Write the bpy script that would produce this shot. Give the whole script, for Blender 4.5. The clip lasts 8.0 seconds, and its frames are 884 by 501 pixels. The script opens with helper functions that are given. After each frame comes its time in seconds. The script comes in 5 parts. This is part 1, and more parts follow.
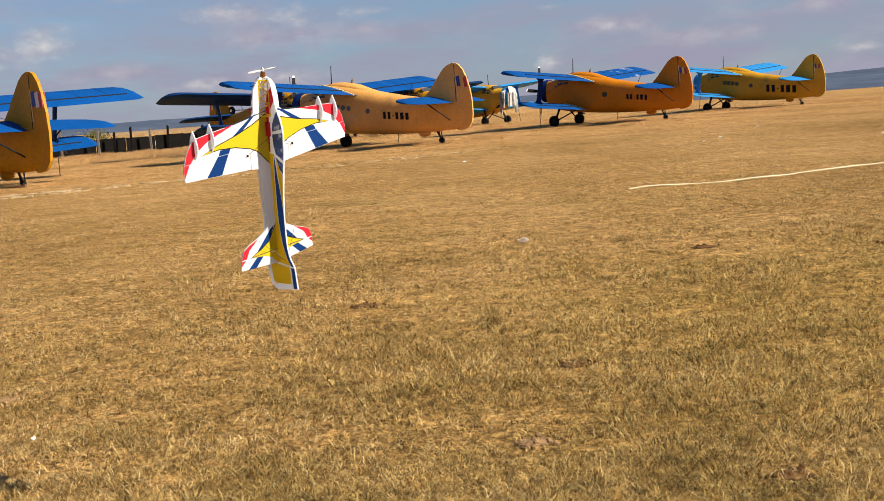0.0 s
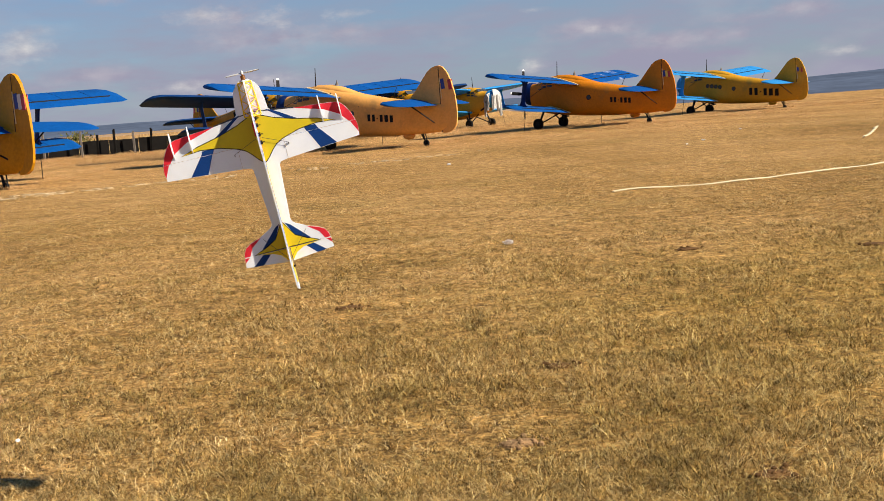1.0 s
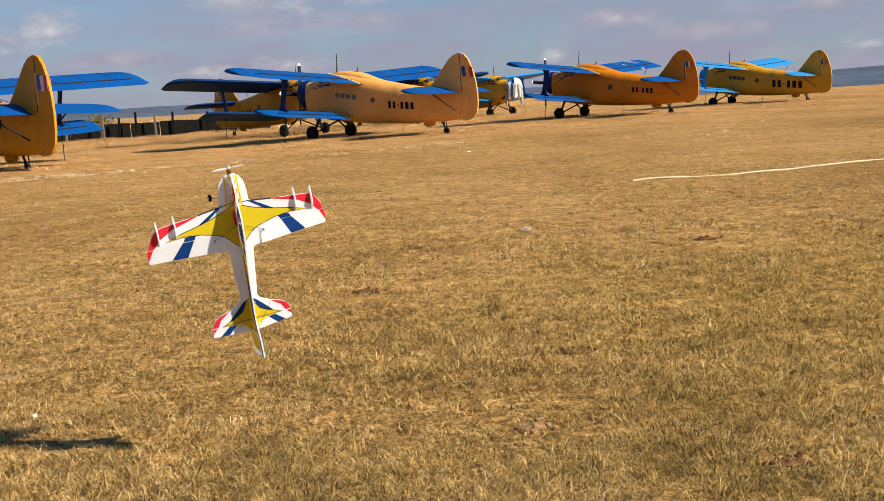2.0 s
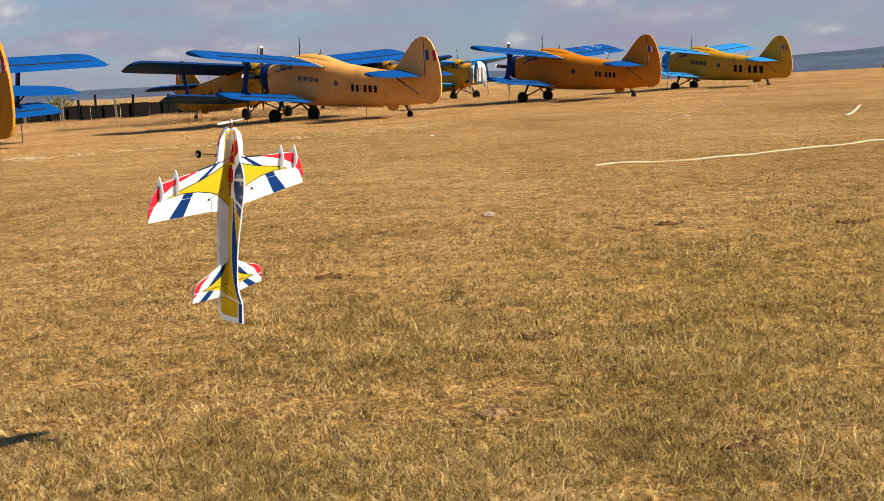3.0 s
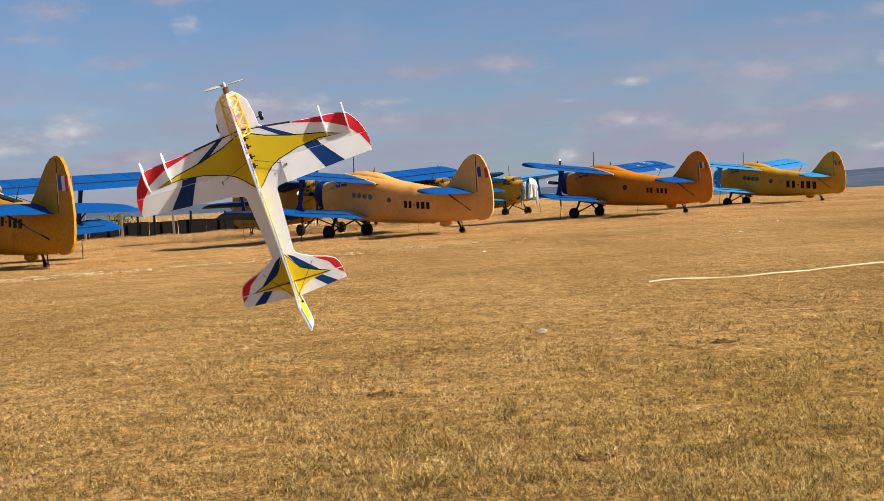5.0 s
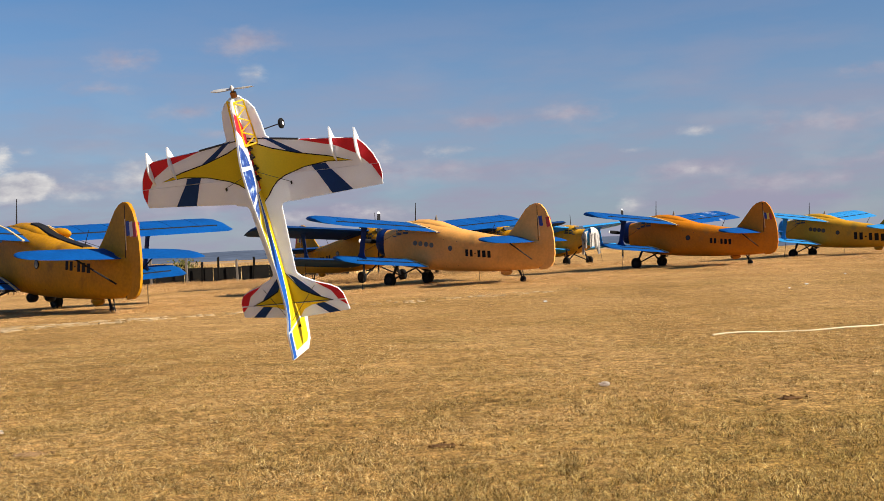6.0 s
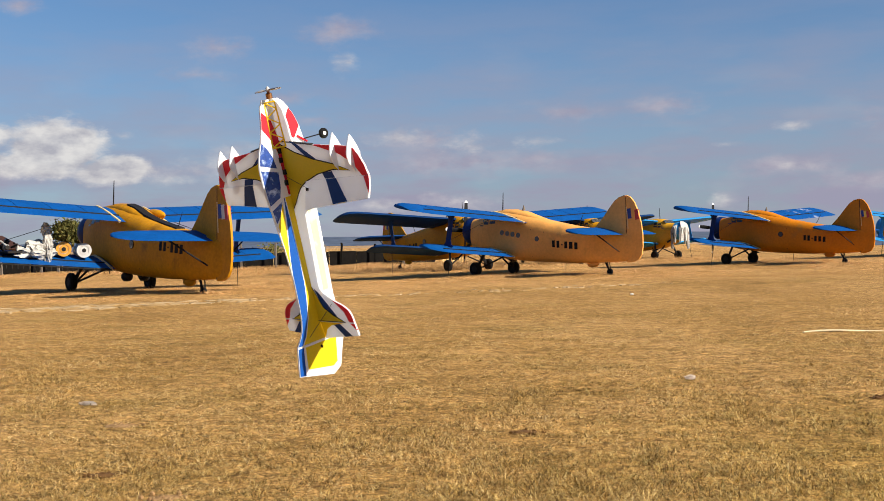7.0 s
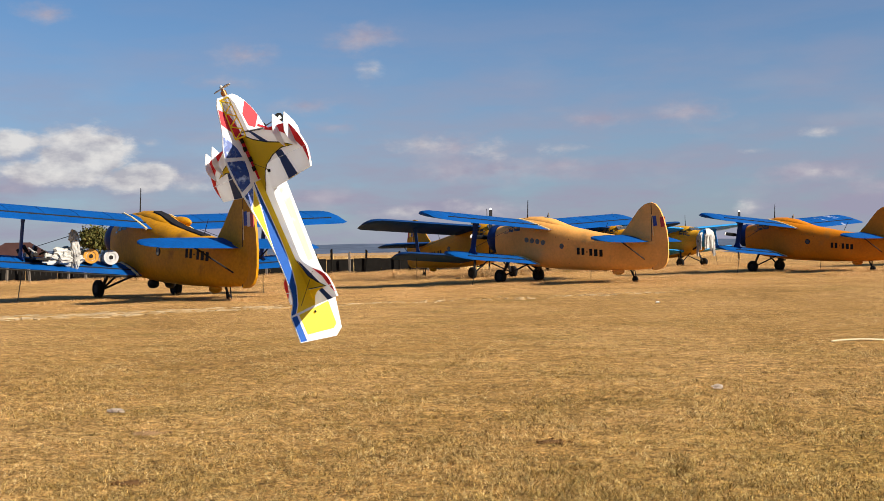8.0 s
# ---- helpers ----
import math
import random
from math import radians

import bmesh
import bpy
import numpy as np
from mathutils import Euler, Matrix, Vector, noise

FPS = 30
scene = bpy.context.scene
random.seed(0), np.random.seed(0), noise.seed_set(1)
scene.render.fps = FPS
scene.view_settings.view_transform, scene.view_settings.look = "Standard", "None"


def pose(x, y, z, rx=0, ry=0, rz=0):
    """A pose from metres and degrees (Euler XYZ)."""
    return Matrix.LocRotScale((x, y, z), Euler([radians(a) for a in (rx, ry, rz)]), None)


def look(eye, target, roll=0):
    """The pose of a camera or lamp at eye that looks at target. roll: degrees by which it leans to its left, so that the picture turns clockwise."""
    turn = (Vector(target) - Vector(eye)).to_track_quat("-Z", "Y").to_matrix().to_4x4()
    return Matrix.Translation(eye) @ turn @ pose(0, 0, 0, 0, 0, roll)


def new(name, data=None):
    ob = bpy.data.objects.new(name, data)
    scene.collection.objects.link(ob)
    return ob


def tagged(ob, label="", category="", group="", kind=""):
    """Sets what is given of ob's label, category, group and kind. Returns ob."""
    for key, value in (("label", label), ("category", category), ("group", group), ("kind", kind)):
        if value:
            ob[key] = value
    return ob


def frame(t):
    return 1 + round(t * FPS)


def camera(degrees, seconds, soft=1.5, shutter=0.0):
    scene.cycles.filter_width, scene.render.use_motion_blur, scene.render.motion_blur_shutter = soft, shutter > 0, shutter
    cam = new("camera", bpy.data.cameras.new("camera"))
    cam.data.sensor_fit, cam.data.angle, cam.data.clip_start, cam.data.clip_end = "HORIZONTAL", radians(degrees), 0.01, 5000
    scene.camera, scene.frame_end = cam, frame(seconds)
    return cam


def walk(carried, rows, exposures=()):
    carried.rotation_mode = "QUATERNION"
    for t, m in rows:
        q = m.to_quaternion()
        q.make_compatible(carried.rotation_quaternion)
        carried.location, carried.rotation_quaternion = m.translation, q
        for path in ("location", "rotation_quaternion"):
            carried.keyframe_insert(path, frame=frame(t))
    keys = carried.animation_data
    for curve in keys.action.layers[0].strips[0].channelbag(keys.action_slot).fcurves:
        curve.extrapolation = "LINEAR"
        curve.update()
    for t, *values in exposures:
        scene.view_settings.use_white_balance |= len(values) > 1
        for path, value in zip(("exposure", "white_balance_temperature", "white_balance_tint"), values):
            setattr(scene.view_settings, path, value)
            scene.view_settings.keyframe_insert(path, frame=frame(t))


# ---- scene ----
# camera and its walk
cam = camera(43.02, 8.0, soft=0.8)
PATH = [
    (0.0, pose(0.005, 0.012, 1.601, 82.76, 4.15, -0.00)),
    (0.2, pose(0.003, 0.006, 1.591, 83.17, 4.05, 0.05)),
    (0.4, pose(0.002, 0.001, 1.581, 83.18, 4.23, 0.03)),
    (0.5, pose(0.001, -0.002, 1.576, 83.18, 4.29, -0.31)),
    (0.6, pose(0.001, -0.003, 1.580, 83.11, 4.22, -0.32)),
    (0.8, pose(-0.000, -0.005, 1.589, 82.45, 4.15, -0.63)),
    (1.0, pose(-0.001, -0.007, 1.598, 82.84, 4.07, -0.80)),
    (1.2, pose(0.000, -0.005, 1.590, 83.01, 4.00, -0.34)),
    (2.3, pose(0.006, -0.004, 1.568, 81.50, 3.11, 0.12)),
    (2.5, pose(-0.002, -0.002, 1.569, 81.02, 2.93, -0.22)),
    (2.8, pose(0.008, -0.006, 1.579, 81.43, 3.04, -1.35)),
    (3.0, pose(0.014, -0.009, 1.585, 81.37, 3.02, -1.58)),
    (3.2, pose(0.015, -0.009, 1.587, 82.13, 2.97, -1.88)),
    (3.5, pose(0.016, -0.010, 1.589, 83.96, 3.15, -1.66)),
    (3.7, pose(0.015, -0.005, 1.609, 85.60, 3.43, -2.25)),
    (4.0, pose(0.013, 0.003, 1.638, 88.09, 3.99, -1.88)),
    (4.2, pose(0.009, 0.003, 1.624, 88.15, 3.50, -1.57)),
    (4.5, pose(0.004, 0.002, 1.602, 87.63, 3.18, -0.47)),
    (4.7, pose(0.004, 0.001, 1.600, 87.34, 3.23, 0.36)),
    (5.8, pose(0.004, -0.000, 1.624, 88.75, 2.70, 2.91)),
    (6.0, pose(-0.012, 0.006, 1.630, 89.99, 2.62, 4.17)),
    (6.2, pose(-0.004, 0.007, 1.625, 90.96, 2.20, 5.15)),
    (6.5, pose(0.009, 0.008, 1.617, 91.58, 2.23, 7.11)),
    (6.7, pose(0.002, 0.005, 1.606, 91.46, 1.78, 7.65)),
    (7.0, pose(-0.009, -0.000, 1.590, 89.63, 1.20, 8.59)),
    (7.2, pose(-0.014, 0.001, 1.596, 89.50, 1.12, 8.57)),
    (7.5, pose(-0.022, 0.003, 1.604, 90.13, 1.48, 9.11)),
    (7.7, pose(-0.025, 0.002, 1.605, 90.01, 1.27, 8.95)),
    (8.0, pose(-0.029, 0.001, 1.606, 90.01, 1.15, 9.83)),
]
walk(cam, PATH)

# ---- world, sun, exposure ----
SUN_AZ, SUN_EL = 110.0, 32.5          # degrees from +y towards +x, and above the horizon
scene.view_settings.exposure = 0.81


def make_world():
    w = bpy.data.worlds.new("sky")
    scene.world = w
    w.use_nodes = True
    nt = w.node_tree
    nt.nodes.clear()
    N, L = nt.nodes.new, nt.links.new
    out, bg = N("ShaderNodeOutputWorld"), N("ShaderNodeBackground")
    bg.inputs["Strength"].default_value = 0.050
    sky = N("ShaderNodeTexSky")
    sky.sky_type, sky.sun_disc = "NISHITA", False
    sky.sun_elevation, sky.sun_rotation = radians(SUN_EL), radians(SUN_AZ)
    sky.air_density, sky.dust_density, sky.ozone_density = 1.0, 0.3, 3.0
    tc, sep = N("ShaderNodeTexCoord"), N("ShaderNodeSeparateXYZ")
    L(tc.outputs["Generated"], sep.inputs[0])
    # thin grey bank of cloud, densest near the horizon
    haze = N("ShaderNodeMapRange")
    haze.inputs["From Min"].default_value, haze.inputs["From Max"].default_value = 0.03, 0.24
    haze.inputs["To Min"].default_value, haze.inputs["To Max"].default_value = 1.0, 0.05
    L(sep.outputs["Z"], haze.inputs["Value"])
    mp = N("ShaderNodeMapping")
    mp.inputs["Scale"].default_value = (5.0, 5.0, 24.0)
    L(tc.outputs["Generated"], mp.inputs["Vector"])
    n1 = N("ShaderNodeTexNoise")
    n1.inputs["Scale"].default_value, n1.inputs["Detail"].default_value, n1.inputs["Roughness"].default_value = 1.6, 6.0, 0.55
    L(mp.outputs[0], n1.inputs["Vector"])
    r1 = N("ShaderNodeMapRange")
    r1.inputs["From Min"].default_value, r1.inputs["From Max"].default_value = 0.38, 0.66
    L(n1.outputs["Fac"], r1.inputs["Value"])
    mul = N("ShaderNodeMath")
    mul.operation = "MULTIPLY_ADD"
    mul.inputs[1].default_value, mul.inputs[2].default_value = 0.55, 0.0
    L(r1.outputs[0], mul.inputs[0])
    cov = N("ShaderNodeMath")
    cov.operation = "MULTIPLY"
    addh = N("ShaderNodeMath")
    addh.operation = "ADD"
    addh.inputs[1].default_value = 0.58
    L(mul.outputs[0], addh.inputs[0])
    L(addh.outputs[0], cov.inputs[0])
    L(haze.outputs[0], cov.inputs[1])
    mix = N("ShaderNodeMix")
    mix.data_type = "RGBA"
    mix.inputs["B"].default_value = (3.88, 3.80, 5.0, 1)
    L(cov.outputs[0], mix.inputs["Factor"])
    tint = N("ShaderNodeMix")
    tint.data_type, tint.blend_type = "RGBA", "MULTIPLY"
    tint.inputs["Factor"].default_value = 1.0
    tint.inputs["B"].default_value = (0.61, 0.90, 1.13, 1)
    L(sky.outputs[0], tint.inputs["A"])
    L(tint.outputs["Result"], mix.inputs["A"])
    # white heaps of cumulus low over the horizon
    mp2 = N("ShaderNodeMapping")
    mp2.inputs["Scale"].default_value = (9.0, 9.0, 22.0)
    mp2.inputs["Location"].default_value = (1.3, 0.4, 0.2)
    L(tc.outputs["Generated"], mp2.inputs["Vector"])
    n2 = N("ShaderNodeTexNoise")
    n2.inputs["Scale"].default_value, n2.inputs["Detail"].default_value, n2.inputs["Roughness"].default_value = 1.5, 8.0, 0.5
    L(mp2.outputs[0], n2.inputs["Vector"])
    r2 = N("ShaderNodeMapRange")
    r2.inputs["From Min"].default_value, r2.inputs["From Max"].default_value = 0.54, 0.70
    L(n2.outputs["Fac"], r2.inputs["Value"])
    low = N("ShaderNodeMapRange")
    low.inputs["From Min"].default_value, low.inputs["From Max"].default_value = 0.06, 0.19
    low.inputs["To Min"].default_value, low.inputs["To Max"].default_value = 0.16, 0.0
    L(sep.outputs["Z"], low.inputs["Value"])
    c2 = N("ShaderNodeMath")
    c2.operation = "MULTIPLY"
    L(r2.outputs[0], c2.inputs[0])
    L(low.outputs[0], c2.inputs[1])
    mix2 = N("ShaderNodeMix")
    mix2.data_type = "RGBA"
    mix2.inputs["B"].default_value = (6.2, 6.2, 6.5, 1)
    L(c2.outputs[0], mix2.inputs["Factor"])
    L(mix.outputs["Result"], mix2.inputs["A"])
    # single clouds: degrees of azimuth and height, half width, half height, density
    turn = N("ShaderNodeMath")
    turn.operation = "ARCTAN2"
    L(sep.outputs["X"], turn.inputs[0])
    L(sep.outputs["Y"], turn.inputs[1])
    plan = N("ShaderNodeCombineXYZ")
    L(turn.outputs[0], plan.inputs["X"])
    L(sep.outputs["Z"], plan.inputs["Y"])
    squash = N("ShaderNodeMapping")
    squash.inputs["Scale"].default_value = (1.0, 1.9, 1.0)
    L(plan.outputs[0], squash.inputs["Vector"])
    n3, n4 = N("ShaderNodeTexNoise"), N("ShaderNodeTexNoise")
    n3.inputs["Scale"].default_value, n3.inputs["Detail"].default_value, n3.inputs["Roughness"].default_value = 26.0, 9.0, 0.62
    n4.inputs["Scale"].default_value, n4.inputs["Detail"].default_value, n4.inputs["Roughness"].default_value = 34.0, 6.0, 0.55
    L(squash.outputs[0], n3.inputs["Vector"])
    up = N("ShaderNodeMapping")
    up.inputs["Location"].default_value = (0.02, 0.03, 0.0)
    L(squash.outputs[0], up.inputs["Vector"])
    L(up.outputs[0], n4.inputs["Vector"])
    fold = N("ShaderNodeMapRange")
    fold.inputs["From Min"].default_value, fold.inputs["From Max"].default_value = 0.36, 0.62
    L(n4.outputs["Fac"], fold.inputs["Value"])

    def bank(clouds, dark, light, edge, ragged, below):
        """Lays a group of clouds over the sky so far."""
        most = None
        for az, el, w, h, thick in clouds:
            off, size, far, hold = N("ShaderNodeVectorMath"), N("ShaderNodeVectorMath"), N("ShaderNodeVectorMath"), N("ShaderNodeMath")
            off.operation, size.operation, far.operation, hold.operation = "SUBTRACT", "MULTIPLY", "LENGTH", "MULTIPLY_ADD"
            off.inputs[1].default_value = (radians(az), math.sin(radians(el)), 0)
            size.inputs[1].default_value = (1 / radians(w), 1 / radians(h), 0)
            hold.inputs[1].default_value, hold.inputs[2].default_value = -thick, thick
            L(plan.outputs[0], off.inputs[0])
            L(off.outputs[0], size.inputs[0])
            L(size.outputs[0], far.inputs[0])
            L(far.outputs["Value"], hold.inputs[0])
            if most:
                both = N("ShaderNodeMath")
                both.operation = "MAXIMUM"
                L(most.outputs[0], both.inputs[0])
                L(hold.outputs[0], both.inputs[1])
                most = both
            else:
                most = hold
        torn = N("ShaderNodeMath")
        torn.operation = "MULTIPLY_ADD"
        torn.inputs[1].default_value = ragged
        L(n3.outputs["Fac"], torn.inputs[0])
        L(most.outputs[0], torn.inputs[2])
        cover = N("ShaderNodeMapRange")
        cover.interpolation_type = "SMOOTHSTEP"
        cover.inputs["From Min"].default_value, cover.inputs["From Max"].default_value = ragged * 0.5, ragged * 0.5 + edge
        cover.inputs["To Max"].default_value = 0.88
        L(torn.outputs[0], cover.inputs["Value"])
        tone = N("ShaderNodeMix")
        tone.data_type = "RGBA"
        tone.inputs["A"].default_value, tone.inputs["B"].default_value = (*dark, 1), (*light, 1)
        L(fold.outputs[0], tone.inputs["Factor"])
        over = N("ShaderNodeMix")
        over.data_type = "RGBA"
        L(cover.outputs[0], over.inputs["Factor"])
        L(below.outputs["Result"], over.inputs["A"])
        L(tone.outputs["Result"], over.inputs["B"])
        return over

    # lilac wisps and thin sheets, then the white heaps
    wisps = ((-19.6, 9.9, 2.2, 0.8, 0.5), (-20.9, 8.6, 2.4, 0.4, 0.4), (-13.8, 10.7, 2.8, 1.0, 0.5), (-29.0, 11.6, 2.0, 0.7, 0.5), (-15.0, 6.4, 2.4, 0.4, 0.5), (-16.7, 7.4, 2.0, 0.6, 0.5), (-7.0, 4.1, 7.0, 0.9, 0.6), (-1.5, 6.5, 2.6, 0.6, 0.5), (2.9, 6.7, 2.4, 0.8, 0.55), (8.5, 3.4, 4.2, 0.7, 0.6), (-16.2, 2.8, 3.6, 0.8, 0.6), (21.1, 7.7, 6.0, 0.6, 0.5), (15.4, 5.4, 5.0, 0.8, 0.5), (12.5, 2.6, 5.2, 0.7, 0.6), (-30.5, 3.8, 3.0, 0.8, 0.6), (-9.0, 5.2, 3.6, 1.0, 0.55), (18.0, 3.6, 5.0, 0.7, 0.5))
    cumulus = ((-27.4, 5.0, 3.0, 1.7, 1.0), (-25.0, 3.9, 2.2, 1.0, 0.9), (-29.0, 4.2, 3.0, 0.8, 0.8), (-30.8, 5.5, 1.9, 0.9, 0.8))
    heaps = ((-13.1, 9.2, 1.0, 0.7, 0.5), (-19.6, 4.2, 2.4, 1.1, 0.6), (-10.7, 5.4, 2.0, 0.55, 0.5), (-7.4, 5.0, 2.1, 0.7, 0.5), (-3.5, 5.1, 1.8, 0.4, 0.45), (9.0, 5.35, 1.1, 0.38, 0.6), (5.7, 4.6, 1.1, 0.24, 0.5), (-22.3, 3.5, 1.8, 0.6, 0.5), (-11.6, 2.0, 2.4, 0.5, 0.5), (-7.9, 2.1, 2.4, 0.6, 0.5), (5.7, 1.85, 0.9, 0.6, 0.65), (21.4, 5.4, 1.6, 0.55, 0.5), (8.9, 3.4, 1.1, 0.28, 0.45), (20.2, 1.4, 1.3, 0.3, 0.45), (-24.3, 5.6, 0.7, 0.24, 0.5))
    mix3 = bank(wisps, (4.15, 3.85, 4.95), (5.3, 5.0, 5.8), 0.7, 1.2, mix2)
    mix3 = bank(heaps, (4.9, 4.8, 5.5), (8.7, 8.3, 8.0), 0.85, 1.5, mix3)
    mix3 = bank(cumulus, (5.2, 5.1, 5.6), (9.0, 8.7, 8.4), 0.40, 1.3, mix3)
    L(mix3.outputs["Result"], bg.inputs["Color"])
    L(bg.outputs[0], out.inputs["Surface"])


make_world()
sun_data = bpy.data.lights.new("sun", "SUN")
sun_data.energy, sun_data.angle, sun_data.color = 5.0, radians(0.53), (1.0, 0.90, 0.76)
sun = new("sun", sun_data)
_az, _el = radians(SUN_AZ), radians(SUN_EL)
sun.matrix_world = look(Vector((math.sin(_az) * math.cos(_el), math.cos(_az) * math.cos(_el), math.sin(_el))) * 50, (0, 0, 0))


# ---- materials ----
def material(name, color, rough=0.6, metal=0.0, var=0.15, scale=3.0, fine=60.0, bump=0.0, bump_scale=80.0, dark=None, spread=0.0, coat=0.0, spec=0.5):
    """A surface with a broad and a fine variation; dark: a second colour in stains; spread: how much of it."""
    m = bpy.data.materials.new(name)
    m.use_nodes = True
    nt = m.node_tree
    N, L = nt.nodes.new, nt.links.new
    b = nt.nodes["Principled BSDF"]
    b.inputs["Roughness"].default_value, b.inputs["Metallic"].default_value = rough, metal
    b.inputs["Coat Weight"].default_value = coat
    b.inputs["Specular IOR Level"].default_value = spec
    tc = N("ShaderNodeTexCoord")
    n1, n2 = N("ShaderNodeTexNoise"), N("ShaderNodeTexNoise")
    n1.inputs["Scale"].default_value, n1.inputs["Detail"].default_value = scale, 5.0
    n2.inputs["Scale"].default_value, n2.inputs["Detail"].default_value = fine, 4.0
    for n in (n1, n2):
        L(tc.outputs["Object"], n.inputs["Vector"])
    add = N("ShaderNodeMath")
    add.operation = "ADD"
    L(n1.outputs["Fac"], add.inputs[0])
    L(n2.outputs["Fac"], add.inputs[1])
    mr = N("ShaderNodeMapRange")
    mr.inputs["From Min"].default_value, mr.inputs["From Max"].default_value = 0.7, 1.3
    mr.inputs["To Min"].default_value, mr.inputs["To Max"].default_value = 1 - var, 1 + var
    L(add.outputs[0], mr.inputs["Value"])
    mul = N("ShaderNodeMix")
    mul.data_type, mul.blend_type = "RGBA", "MULTIPLY"
    mul.inputs["Factor"].default_value = 1.0
    mul.inputs["A"].default_value = (*color, 1)
    L(mr.outputs[0], mul.inputs["B"])
    res = mul.outputs["Result"]
    if dark:
        n3 = N("ShaderNodeTexNoise")
        n3.inputs["Scale"].default_value, n3.inputs["Detail"].default_value, n3.inputs["Roughness"].default_value = scale * 0.6, 8.0, 0.65
        L(tc.outputs["Object"], n3.inputs["Vector"])
        st = N("ShaderNodeMapRange")
        st.inputs["From Min"].default_value, st.inputs["From Max"].default_value = 0.62 - spread, 0.74 - spread
        L(n3.outputs["Fac"], st.inputs["Value"])
        mx = N("ShaderNodeMix")
        mx.data_type = "RGBA"
        mx.inputs["B"].default_value = (*dark, 1)
        L(st.outputs[0], mx.inputs["Factor"])
        L(res, mx.inputs["A"])
        res = mx.outputs["Result"]
    L(res, b.inputs["Base Color"])
    if bump:
        nb, bp = N("ShaderNodeTexNoise"), N("ShaderNodeBump")
        nb.inputs["Scale"].default_value, nb.inputs["Detail"].default_value = bump_scale, 3.0
        L(tc.outputs["Object"], nb.inputs["Vector"])
        bp.inputs["Strength"].default_value, bp.inputs["Distance"].default_value = bump, 0.01
        L(nb.outputs["Fac"], bp.inputs["Height"])
        L(bp.outputs["Normal"], b.inputs["Normal"])
    return m


def greener(nt, tc, colour):
    """A broad stretch of turf that is still olive, with a ragged rim."""
    N, L = nt.nodes.new, nt.links.new
    far, wob, add, rng = N("ShaderNodeVectorMath"), N("ShaderNodeTexNoise"), N("ShaderNodeMath"), N("ShaderNodeMapRange")
    far.operation, add.operation = "DISTANCE", "MULTIPLY_ADD"
    far.inputs[1].default_value = (4.4, 7.6, 0)
    wob.inputs["Scale"].default_value, wob.inputs["Detail"].default_value = 0.45, 6.0
    L(tc.outputs["Object"], far.inputs[0])
    L(tc.outputs["Object"], wob.inputs["Vector"])
    add.inputs[1].default_value = 7.0
    L(wob.outputs["Fac"], add.inputs[0])
    L(far.outputs["Value"], add.inputs[2])
    rng.inputs["From Min"].default_value, rng.inputs["From Max"].default_value = 9.2, 5.2
    L(add.outputs[0], rng.inputs["Value"])
    mx = N("ShaderNodeMix")
    mx.data_type, mx.blend_type = "RGBA", "MULTIPLY"
    mx.inputs["B"].default_value = (0.90, 0.92, 0.75, 1)
    L(rng.outputs[0], mx.inputs["Factor"])
    L(colour, mx.inputs["A"])
    return mx.outputs["Result"]


